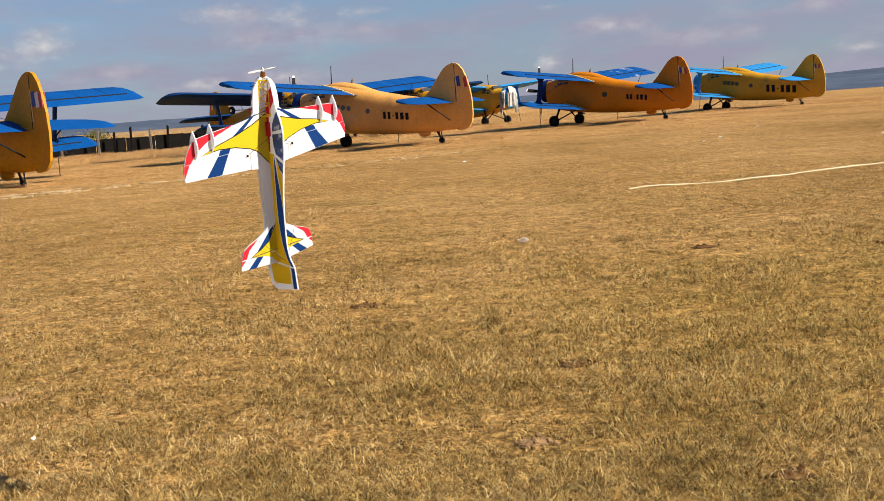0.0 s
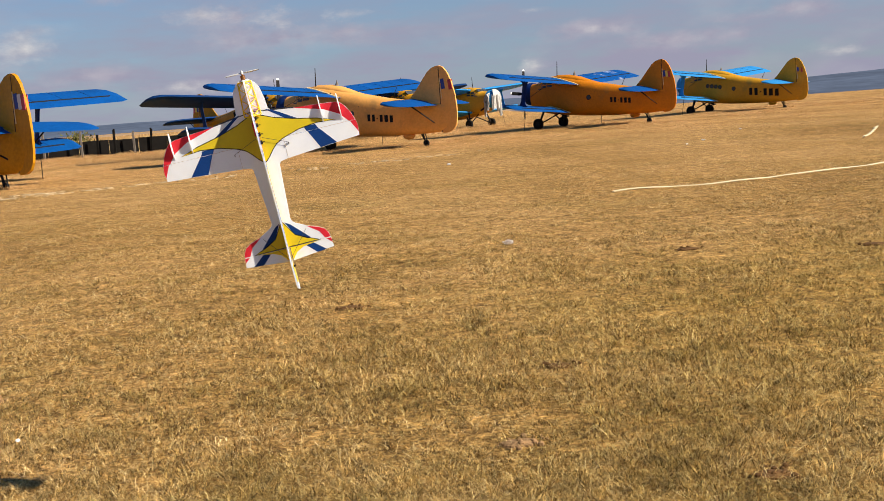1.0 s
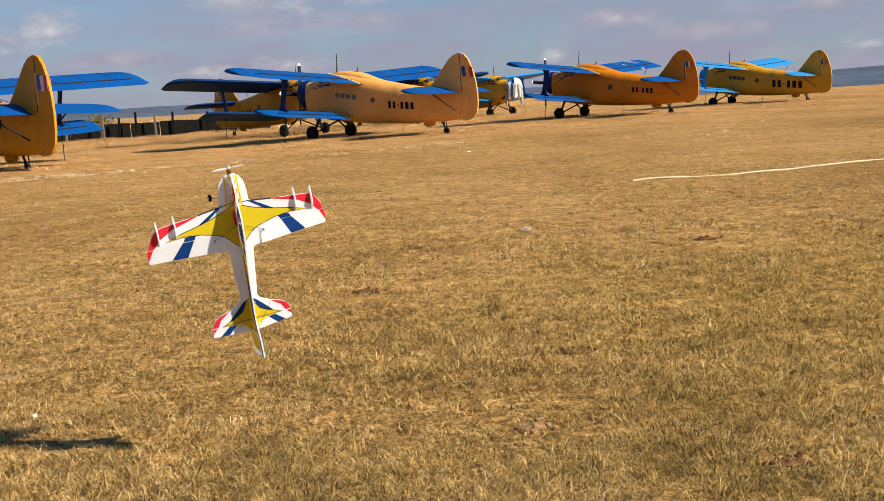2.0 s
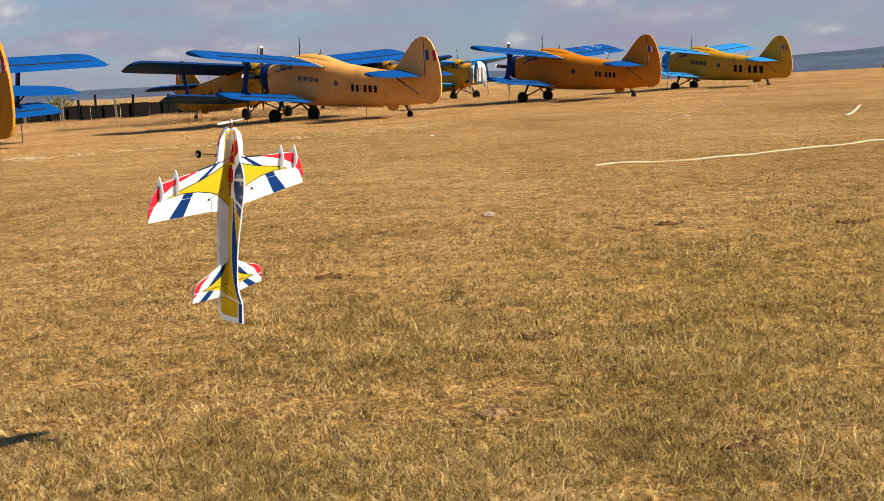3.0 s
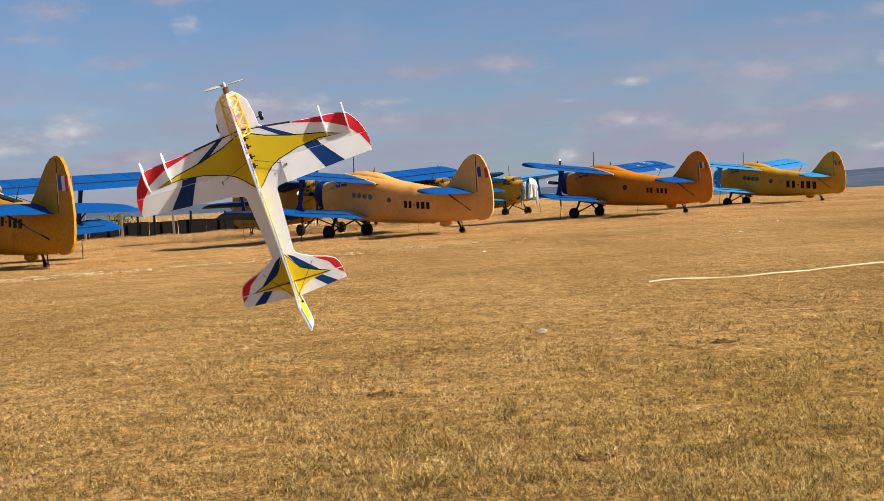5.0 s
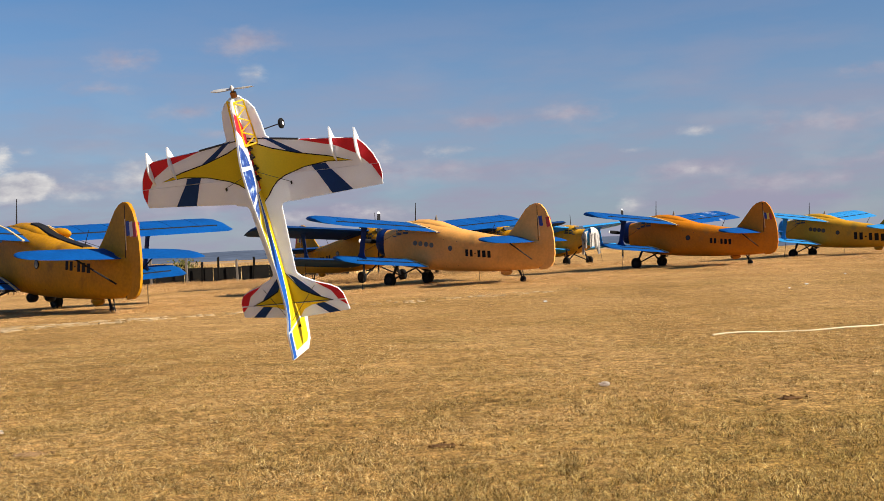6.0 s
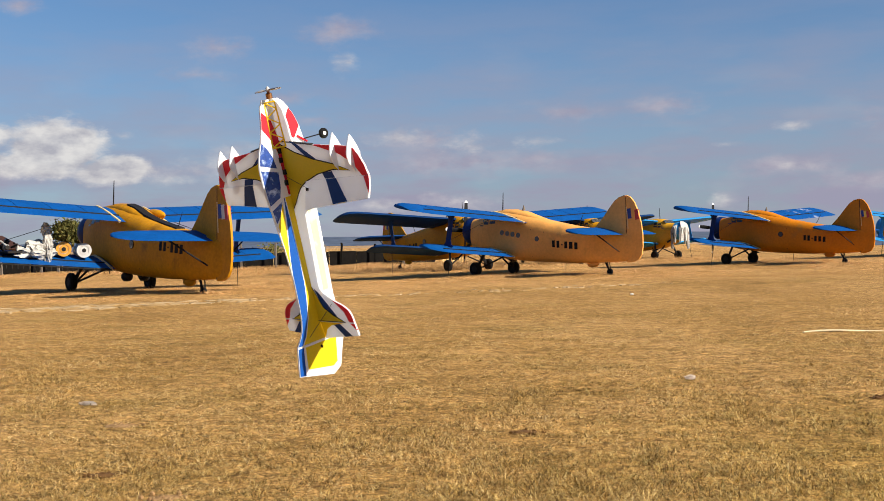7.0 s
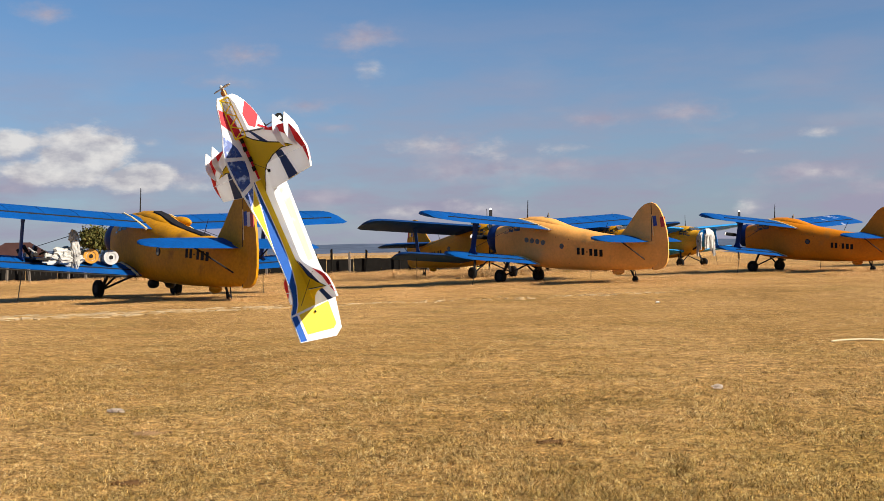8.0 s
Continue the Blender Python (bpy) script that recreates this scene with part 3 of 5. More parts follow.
def on_wing(w, x, s):
    """A point of the wing's top at span x, a share s of the chord behind its leading edge."""
    y = w["lead"] + (w["trail"] - w["lead"]) * s
    h = float(np.interp(s, (0.0, 0.06, 0.2, 0.45, 0.75, 1.0), (0.0, 0.6, 0.95, 0.85, 0.42, 0.0)))
    return (x, y, w["z_lead"] + (w["z_trail"] - w["z_lead"]) * s + w["rise"] * (x - w["x0"]) + w["thick"] * h)


def biplane(m, label, paint, wing_paint, mark=1.0, flag=None, prop=True, sprayer=False, reg=(3.78, 1.36), ports=True, nose=True, right_paint=None, drop=0.25, badge=1.0):
    top = tagged(new("biplane"), label, "aeroplane", "parked biplanes")
    top.matrix_basis = m
    top.empty_display_size = 0.5
    # body with its bulge over the cabin
    part("fuselage", mesh("fuselage", *loft([body_ring(*s) for s in STATIONS]), paint, True), top)
    spine = [[(math.cos(math.pi * i / 10) * w, f, z + math.sin(math.pi * i / 10) * h) for i in range(11)] for f, z, w, h in ((4.2, 2.62, 0.1, 0.05), (5.0, 2.78, 0.34, 0.14), (5.8, 2.98, 0.46, 0.24), (6.6, 3.12, 0.50, 0.27), (7.4, 3.22, 0.50, 0.20), (8.2, 3.22, 0.45, 0.06))]
    part("cabin_fairing", mesh("cabin_fairing", *loft(spine), paint, True), top)
    # cowling, engine, propeller
    if nose:
        cowl = part("cowling", mesh("cowling", *lathe([(9.35, 0.60), (9.45, 0.76), (9.72, 0.80), (10.0, 0.76), (10.14, 0.62), (10.08, 0.50), (9.8, 0.46)], 28, "y", (0, 0, 2.24)), NAVY if wing_paint is BLUE else wing_paint, True), top, "dark blue engine cowling")
        for i in range(9):
            t = 2 * math.pi * i / 9
            part("cylinder", mesh("cylinder", *tube((math.cos(t) * 0.15, 9.92, 2.24 + math.sin(t) * 0.15), (math.cos(t) * 0.52, 9.92, 2.24 + math.sin(t) * 0.52), 0.09, 0.09, 8), SOOT), cowl)
        part("exhaust_pipe", mesh("exhaust_pipe", *tube((0.55, 9.6, 1.65), (0.85, 9.0, 1.25), 0.09, 0.08, 10), SOOT, True), top)
    hub = None
    if prop:
        hub = part("propeller", mesh("propeller", *lathe([(10.05, 0.13), (10.38, 0.15), (10.52, 0.1), (10.59, 0.02)], 14, "y", (0, 0, 2.27)), SOOT, True), top)
        for k in range(4):
            t = math.radians(90 * k + 90 + 4)
            rings = []
            for r, w, th in ((0.1, 0.06, 0.05), (0.5, 0.11, 0.035), (1.2, 0.12, 0.025), (1.65, 0.10, 0.018), (1.76, 0.05, 0.012)):
                rings.append([Matrix.Rotation(t, 3, "Y") @ Vector((r, math.cos(a) * th + math.sin(a) * w * 0.3, math.sin(a) * w)) + Vector((0, 10.42, 2.27)) for a in (0, 0.8, 1.57, 2.4, 3.14, 3.9, 4.71, 5.5)])
            blade = part("blade", mesh("blade", *loft(rings), BLACK, True), hub)
            c3 = sum((Vector(p) for p in rings[3]), Vector()) / 8
            tipm = [[c3 + (Vector(p) - c3) * 1.12 for p in rings[3]], [c3 + (Vector(p) - c3) * 1.06 for p in rings[4]]]
            part("blade_tip", mesh("blade_tip", *loft(tipm), WHITE, True), hub, "white blade tip")
    # windscreen and cockpit glazing
    for side in (-1, 1):
        for f0, f1, z0, z1 in ((7.55, 7.95, 2.62, 3.0), (8.02, 8.34, 2.58, 2.96), (8.40, 8.70, 2.50, 2.84)):
            part("cockpit_window", mesh("cockpit_window", *surface_patch(f0, f1, z0, z1, side, 0.015), GLASS_DARK), top)
    part("windscreen", mesh("windscreen", *join([box((x, 8.62, 3.10), (0.42, 0.03, 0.34), Matrix.Rotation(radians(40), 3, "X")) for x in (-0.45, 0, 0.45)]), GLASS_DARK), top, "three-paned windscreen")
    # wings
    for side, word in ((-1, "left"), (1, "right")):
        w = part("upper_wing", mesh("upper_wing", *wing_half(side, **UPPER), right_paint if right_paint and side > 0 else wing_paint, True, 50), top, "blue fabric-covered upper wing")
        lw = part("lower_wing", mesh("lower_wing", *wing_half(side, **LOWER), wing_paint, True, 50), top, "blue fabric-covered lower wing")
        for wing, d in ((w, UPPER), (lw, LOWER)):
            # gap before the flaps and ailerons, seams between ribs
            pts = [on_wing(d, x, 0.70) for x in (d["x0"] + 0.1, (d["x0"] + d["x1"]) / 2, d["x1"] - 0.8)]
            part("flap_gap", mesh("flap_gap", *join([box(((side * (a[0] + b[0]) / 2), (a[1] + b[1]) / 2, (a[2] + b[2]) / 2 + 0.012), (abs(b[0] - a[0]), 0.05, 0.06), Matrix.Rotation(-side * math.atan(d["rise"]), 3, "Y")) for a, b in zip(pts, pts[1:])]), BLACK), wing, "dark gap along the flap")
            line = [Vector(on_wing(d, 1.02, s)) for s in (0.05, 0.2, 0.45, 0.75, 0.99)]
            line = [Vector((side * p.x, p.y, p.z)) for p in line]
            part("root_strip", mesh("root_strip", *join([tube(p, q, 0.055, 0.055, 8) for p, q in zip(line, line[1:])]), CREAM, True), wing, "pale fairing strip at the wing root")
            # rib tapes
            for k in range(5):
                x = d["x0"] + (d["x1"] - 1.0 - d["x0"]) * (k + 1) / 5.5
                line = [Vector(on_wing(d, x, s)) for s in (0.2, 0.45, 0.68)]
                line = [Vector((side * p.x, p.y, p.z)) for p in line]
                ring = [[p + Vector((-0.012, 0, 0.006)), p + Vector((0.012, 0, 0.006)), p + Vector((0.012, 0, -0.03)), p + Vector((-0.012, 0, -0.03))] for p in line]
                part("rib_tape", mesh("rib_tape", *loft(ring), TAPE_AND_SHADE_BLUE), wing)
        # single strut with flared feet
        x = 5.35
        lo, hi = on_wing(LOWER, x, 0.42), on_wing(UPPER, x, 0.40)
        rings = []
        for q, wd in ((0.0, 0.46), (0.07, 0.26), (0.2, 0.17), (0.8, 0.17), (0.93, 0.24), (1.0, 0.42)):
            y, z = lo[1] + (hi[1] - lo[1]) * q, lo[2] - 0.05 + (hi[2] - 0.22 - lo[2]) * q
            rings.append([(side * (x + math.cos(t) * 0.05 * (0.5 + wd)), y + math.sin(t) * wd, z) for t in [2 * math.pi * i / 10 for i in range(10)]])
        part("wing_strut", mesh("wing_strut", *loft(rings), NAVY if wing_paint is BLUE else wing_paint, True), top, "blue strut between the wings")
        part("bracing_wire", mesh("bracing_wire", *tube((side * 1.0, 7.2, 3.1), (side * 5.2, 7.2, 1.75), 0.012, 0.012, 5), SOOT), top)
        # tailplane
        rings = []
        for xx, a, b, th in ((0.0, 1.65, -0.24, 0.16), (1.2, 1.58, -0.29, 0.16), (2.3, 1.46, -0.30, 0.15), (2.85, 1.38, -0.28, 0.14), (3.2, 1.27, -0.22, 0.12), (3.42, 1.12, -0.11, 0.10), (3.56, 0.94, 0.04, 0.075), (3.64, 0.74, 0.22, 0.045), (3.67, 0.56, 0.40, 0.02)):
            z = 2.03
            rings.append([(side * xx, a + (b - a) * s, z + (a + (b - a) * s - 0.85) * 0.17 + h * th) for s, h in ((1, 0), (0.6, 0.7), (0.25, 1.0), (0.05, 0.6), (0, 0), (0.05, -0.5), (0.3, -0.7), (0.7, -0.4))])
        tp = part("tailplane", mesh("tailplane", *loft(rings), wing_paint, True), top, "blue tailplane")
        part("tail_strut", mesh("tail_strut", *tube((side * 1.7, 0.55, 1.97), (side * 0.26, -0.05, 0.95), 0.035, 0.03, 8, 0.5), BLACK), top, "dark diagonal tailplane strut")
        # undercarriage
        wh = part("main_wheel", mesh("main_wheel", *lathe([(-0.12, 0.18), (-0.14, 0.30), (-0.08, 0.375), (0.08, 0.375), (0.14, 0.30), (0.12, 0.18)], 24, "x", (side * 1.75, 8.3, 0.372 - drop)), RUBBER, True), top, "large black main wheel")
        part("wheel_hub", mesh("wheel_hub", *lathe([(-0.13, 0.05), (-0.135, 0.17), (0.135, 0.17), (0.13, 0.05)], 16, "x", (side * 1.75, 8.3, 0.372 - drop)), SOOT, True), wh)
        part("gear_leg", mesh("gear_leg", *tube((side * 1.62, 8.3, 0.37 - drop), (side * 1.25, 7.95, 1.25), 0.07, 0.08, 10), SOOT, True), top)
        part("gear_brace", mesh("gear_brace", *tube((side * 1.58, 8.3, 0.36 - drop), (side * 0.55, 8.55, 0.98), 0.05, 0.05, 8), SOOT, True), top)
        part("gear_brace", mesh("gear_brace", *tube((side * 1.58, 8.28, 0.35 - drop), (side * 0.6, 7.2, 0.78), 0.045, 0.045, 8), SOOT, True), top)
        # cabin windows, dark round panes
        for f, z in ((7.05, 2.10), (6.68, 2.05), (6.31, 2.00), (5.94, 1.94), (4.72, 1.72))[0 if ports else 4:]:
            x = side * (flank(f, z) + 0.004)
            wn = part("cabin_window", mesh("cabin_window", *lathe([(-0.012, 0.175), (0.012, 0.17), (0.014, 0.14)], 18, "x", (x, f, z)), paint if paint is APRICOT else SOOT, True), top)
            part("pane", mesh("pane", *lathe([(0.0, 0.145), (0.020 * side, 0.14)], 18, "x", (x, f, z)), GLASS_DARK), wn)
        # plain dark bars on the flank
        h = 0.28 * mark * 1.3
        f = reg[0]
        for k, wd in enumerate((0.20, 0.20, 0.10, 0.20, 0.24, 0.22)):
            wd *= mark * 0.82
            z = reg[1] + 0.10 * (f - 3.0)
            if k == 2:
                me = mesh("marking_bar", *surface_patch(f - wd, f, z - h * 0.08, z + h * 0.08, side, 0.014), BLACK)
            else:
                me = mesh("marking_bar", *surface_patch(f - wd, f, z - h / 2, z + h / 2, side, 0.014), BLACK)
            part("marking_bar", me, top)
            f -= wd + 0.11 * mark
        # door outline
        part("door_seam", mesh("door_seam", *join([surface_patch(5.12, 5.14, 0.75, 2.25, side, 0.010), surface_patch(4.30, 4.32, 0.75, 2.1, side, 0.010)]), SOOT), top)
    # fin and rudder
    fin = [(1.75, 2.05), (1.15, 2.65), (0.66, 3.22), (0.34, 3.58), (0.05, 3.78), (-0.22, 3.86), (-0.37, 3.87), (-0.37, 0.45), (0.5, 0.7)]
    rud = [(-0.40, 3.87), (-0.62, 3.78), (-0.86, 3.50), (-1.08, 3.0), (-1.24, 2.4), (-1.31, 1.8), (-1.31, 1.2), (-1.24, 0.80), (-1.06, 0.55), (-0.75, 0.42), (-0.40, 0.39)]

    def thin(poly, t0, t1, fmid):
        n = len(poly)
        vs = []
        for s in (-1, 1):
            for f, z in poly:
                t = t0 + (t1 - t0) * min(1, abs(f - fmid) / 1.6)
                vs.append((s * t, f, z))
        return vs, [tuple(range(n)), tuple(range(n, 2 * n))] + [(i, (i + 1) % n, n + (i + 1) % n, n + i) for i in range(n)]

    part("fin", mesh("fin", *thin(fin, 0.075, 0.03, -0.4), paint), top)
    part("rudder", mesh("rudder", *thin(rud, 0.075, 0.02, -0.4), paint), top)
    part("rudder_gap", mesh("rudder_gap", *box((0, -0.385, 2.1), (0.165, 0.035, 3.3)), SOOT), top)
    part("trim_rod", mesh("trim_rod", *join([tube((-0.10, -0.50, 2.15), (-0.10, -0.42, 3.25), 0.018, 0.018, 6), tube((0.10, -0.50, 2.15), (0.10, -0.42, 3.25), 0.018, 0.018, 6)]), CREAM), top)
    if flag:
        for side in (-1, 1):
            for k, mt in enumerate(flag):
                f0 = -0.48 - 0.21 * k * badge
                part("flag_stripe", mesh("flag_stripe", *box((side * (0.078 - 0.006 * k), f0 - 0.10 * badge, 2.92 - 0.03 * k), (0.02, 0.21 * badge, 0.52 * badge), Matrix.Rotation(radians(-7), 3, "X")), mt), top)
    # tail wheel, aerials
    tw = part("tail_wheel", mesh("tail_wheel", *lathe([(-0.06, 0.06), (-0.07, 0.13), (-0.035, 0.172), (0.035, 0.172), (0.07, 0.13), (0.06, 0.06)], 18, "x", (0, 0.70, 0.17 - drop)), RUBBER, True), top)
    part("tail_leg", mesh("tail_leg", *join([tube((0, 0.70, 0.17 - drop), (0, 1.0, 0.5), 0.04, 0.05, 8), tube((0.09, 0.70, 0.17 - drop), (0.09, 0.78, 0.45), 0.025), tube((-0.09, 0.70, 0.17 - drop), (-0.09, 0.78, 0.45), 0.025)]), SOOT), top)
    part("belly_fairing", mesh("belly_fairing", *lathe([(1.35, 0.02), (1.5, 0.16), (1.8, 0.2), (2.0, 0.14), (2.1, 0.02)], 12, "y", (0, 0, 0.33)), paint, True), top)
    part("mast_aerial", mesh("mast_aerial", *tube((-0.35, 7.4, 3.3), (-0.35, 7.35, 4.35), 0.035, 0.018, 6), SOOT), top)
    part("whip_aerial", mesh("whip_aerial", *tube((0, 2.6, 2.4), (0, 2.3, 2.95), 0.02, 0.01, 6), SOOT), top)
    if not sprayer:
        part("beacon", mesh("beacon", *lathe([(3.34, 0.10), (3.44, 0.07), (3.52, 0.035), (3.60, 0.02)], 12, "z", (0, 6.2, 0)), CONCRETE, True), top)
    if sprayer:
        boom = part("spray_boom", mesh("spray_boom", *tube((-1.0, 6.17, 0.70), (-6.6, 6.17, 1.06), 0.03, 0.03, 8), SOOT), top, "spray boom with a row of nozzles")
        nozzle = mesh("nozzle", *tube((0, 0, 0), (0, -0.02, -0.16), 0.022, 0.015, 6), SOOT)
        for i in range(26):
            q = (i + 0.5) / 26
            part("nozzle", nozzle, boom, at=pose(-1.0 - 5.6 * q, 6.17, 0.70 + 0.36 * q))
        for x in (-0.3, 0.45):
            part("spray_pump", mesh("spray_pump", *join([lathe([(6.0, 0.06), (6.1, 0.18), (6.4, 0.2), (6.6, 0.1)], 12, "y", (x, 0, 0.42)), tube((x, 6.3, 0.4), (x, 6.5, 0.75), 0.05)]), SOOT, True), top)
        strip = [[(-0.26, f, z - 0.08), (-0.24, f, z + 0.015), (0.10, f, z + 0.03), (0.13, f, z - 0.08)] for f, z in ((6.4, 3.36), (5.8, 3.22), (5.0, 2.93), (4.2, 2.70), (3.2, 2.50), (2.3, 2.34))]
        part("walkway", mesh("walkway", *loft(strip), SOOT), top, "dark hopper hatch along the back")
        part("root_hump", mesh("root_hump", *lathe([(4.9, 0.02), (5.0, 0.12), (5.3, 0.22), (5.7, 0.26), (6.2, 0.24), (6.5, 0.08)], 18, "y", (0.62, 0, 2.90)), paint, True), top)
    else:
        part("belly_pipe", mesh("belly_pipe", *join([tube((0.0, 7.4, 0.72), (0.0, 7.0, 0.50), 0.1), tube((0.3, 7.0, 0.52), (-0.3, 6.9, 0.5), 0.05)]), SOOT, True), top)
    for side in (-1, 1):
        part("tie_down", mesh("tie_down", *tube((side * 5.3, 7.0, 1.45), (side * 5.45, 7.2, -drop), 0.018, 0.018, 5), SOOT), top)
    return top


# ---- the hovering foam model ----
K = 0.938                      # model units to metres


def sc(poly):
    return [(a * K, b * K) for a, b in poly]


def grown(poly, d):
    """The polygon moved outwards by d."""
    n = len(poly)
    area = sum(poly[i][0] * poly[(i + 1) % n][1] - poly[(i + 1) % n][0] * poly[i][1] for i in range(n))
    s = 1 if area > 0 else -1
    out = []
    for i in range(n):
        p, q, r = (Vector(poly[(i + k) % n]) for k in (-1, 0, 1))
        a, b = (q - p).normalized(), (r - q).normalized()
        nrm = Vector((a.y + b.y, -a.x - b.x)) * s
        nrm = nrm.normalized() if nrm.length > 1e-6 else Vector((a.y, -a.x)) * s
        out.append(tuple(q + nrm * d))
    return out


T_FOAM = 0.006


def film(name, polys, mat, plane, parent, lift, label="", at=None):
    """Coloured film wrapped round a plate, one object for each patch."""
    for p in polys:
        part(name, mesh(name, *slab(sc(p), T_FOAM + 2 * lift, plane), mat), parent, label, at)


def model_aeroplane():
    top = tagged(new("model_aeroplane"), "white, yellow, red and blue foam model plane hovering nose up", "model plane")
    top.empty_display_size = 0.1
    half = [(0.018, 0.425), (0.04, 0.408), (0.057, 0.383), (0.066, 0.334), (0.069, 0.287), (0.080, 0.277), (0.182, 0.260), (0.286, 0.252), (0.350, 0.245), (0.375, 0.236), (0.394, 0.214), (0.411, 0.184), (0.422, 0.1506), (0.10, 0.1506), (0.10, 0.056), (0.066, 0.050), (0.058, 0.040), (0.052, -0.05), (0.042, -0.2), (0.045, -0.213), (0.058, -0.226), (0.106, -0.251), (0.150, -0.266), (0.176, -0.281), (0.189, -0.302), (0.193, -0.3234), (0.004, -0.3234)]
    plate = part("wing_plate", mesh("wing_plate", *slab(sc(half + mirror(half)[::-1]), T_FOAM, "H"), FOAM), top, "white foam plate of wing, body and tailplane")
    star = [(0.0, 0.275), (0.022, 0.266), (0.078, 0.241), (0.162, 0.215), (0.261, 0.193), (0.337, 0.170), (0.256, 0.179), (0.172, 0.169), (0.098, 0.147), (0.066, 0.130), (0.045, 0.110), (0.022, 0.082), (0.0, 0.060)]
    full = star[:-1] + [(0.0, 0.060)] + [(-x, y) for x, y in star[1:-1]][::-1]
    film("yellow_star", [full], FOAM_YELLOW, "H", plate, 0.0010, "yellow star on the wing")
    film("star_outline", [grown(full, 0.0035)], BLACK, "H", plate, 0.0006, "thin dark outline")
    blue = [(0.055, 0.284), (0.084, 0.2755), (0.198, 0.203), (0.150, 0.212)]
    film("blue_band", [blue, mirror(blue)], FOAM_BLUE, "H", plate, 0.0003, "dark blue band")
    blue = [(0.196, 0.172), (0.248, 0.172), (0.258, 0.151), (0.206, 0.151)]
    film("blue_band", [blue, mirror(blue)], FOAM_BLUE, "H", plate, 0.0003, "dark blue band")
    red = [(0.175, 0.2608), (0.286, 0.2515), (0.350, 0.2445), (0.375, 0.2355), (0.393, 0.2135), (0.410, 0.1835), (0.421, 0.1509), (0.393, 0.1509), (0.360, 0.190), (0.30, 0.224)]
    film("red_tip", [red, mirror(red)], FOAM_RED, "H", plate, 0.0003, "red wing tip")
    tstar = [(0.0, -0.205), (0.006, -0.215), (0.043, -0.277), (0.090, -0.303), (0.139, -0.321), (0.0, -0.321)]
    film("tail_star", [tstar[:-1] + [(0, -0.321)] + [(-x, y) for x, y in tstar[1:-1]][::-1]], FOAM_YELLOW, "H", plate, 0.0010, "yellow star on the tailplane")
    tfull = tstar[:-1] + [(0, -0.3215)] + [(-x, y) for x, y in tstar[1:-1]][::-1]
    film("tail_star_outline", [[(x * 1.03, y if y < -0.32 else y + 0.004) for x, y in tfull]], BLACK, "H", plate, 0.0006)
    blue = [(0.012, -0.212), (0.034, -0.226), (0.108, -0.304), (0.085, -0.302), (0.043, -0.275)]
    film("blue_band", [blue, mirror(blue)], FOAM_BLUE, "H", plate, 0.0003, "dark blue band")
    red = [(0.100, -0.250), (0.150, -0.267), (0.176, -0.282), (0.188, -0.302), (0.1925, -0.3215), (0.168, -0.3215), (0.150, -0.287)]
    film("red_tip", [red, mirror(red)], FOAM_RED, "H", plate, 0.0003, "red tailplane tip")
    # ailerons, hinged at y = 0.15
    ailerons = []
    for s in (-1, 1):
        def side(poly):
            return [(s * x, y - 0.15) for x, y in poly]
        ail = part("aileron", mesh("aileron", *slab(sc(side([(0.1012, 0.1494), (0.423, 0.1494), (0.4275, 0.12), (0.423, 0.080), (0.32, 0.073), (0.1012, 0.056)])), T_FOAM, "H"), FOAM), top, at=pose(0, 0.15 * K, 0))
        film("blue_band", [side([(0.209, 0.149), (0.261, 0.149), (0.321, 0.074), (0.248, 0.0685)])], FOAM_BLUE, "H", ail, 0.0003, "dark blue band")
        film("red_tip", [side([(0.398, 0.149), (0.4225, 0.149), (0.427, 0.12), (0.4245, 0.096)])], FOAM_RED, "H", ail, 0.0003, "red tip")
        part("control_horn", mesh("control_horn", *box((s * 0.118 * K, -0.03 * K, 0.008), (0.002, 0.009, 0.009)), BLACK), ail)
        ailerons.append((ail, s))
    # elevator halves, hinged at y = -0.324
    elevators = []
    for s in (-1, 1):
        def side(poly):
            return [(s * x, y + 0.324) for x, y in poly]
        el = part("elevator", mesh("elevator", *slab(sc(side([(0.010, -0.3246), (0.1935, -0.3246), (0.197, -0.368), (0.10, -0.377), (0.010, -0.386)])), T_FOAM, "H"), FOAM), top, at=pose(0, -0.324 * K, 0))
        film("yellow_star", [side([(0.010, -0.326), (0.135, -0.326), (0.067, -0.336), (0.034, -0.352), (0.014, -0.378), (0.010, -0.380)])], FOAM_YELLOW, "H", el, 0.0006)
        film("blue_band", [side([(0.080, -0.334), (0.112, -0.329), (0.163, -0.3715), (0.121, -0.3750)])], FOAM_BLUE, "H", el, 0.0003, "dark blue band")
        film("red_tip", [side([(0.172, -0.3265), (0.193, -0.3265), (0.1955, -0.348)])], FOAM_RED, "H", el, 0.0003)
        elevators.append(el)
    # upright plate of the body, rudder
    vtop = [(0.425, 0.034), (0.40, 0.047), (0.335, 0.060), (0.30, 0.070), (0.264, 0.087), (0.235, 0.096), (0.205, 0.101), (0.135, 0.100), (0.06, 0.089), (-0.064, 0.073), (-0.163, 0.066), (-0.25, 0.067), (-0.30, 0.070), (-0.335, 0.078), (-0.357, 0.088), (-0.385, 0.108)]
    vbot = [(-0.385, -0.085), (-0.25, -0.077), (0.075, -0.088), (0.24, -0.094), (0.28, -0.095), (0.320, -0.088), (0.355, -0.078), (0.386, -0.062), (0.41, -0.045), (0.424, -0.027)]
    body = part("body_plate", mesh("body_plate", *slab(sc(vtop + vbot), T_FOAM, "V"), FOAM), top, "white foam profile of the body")
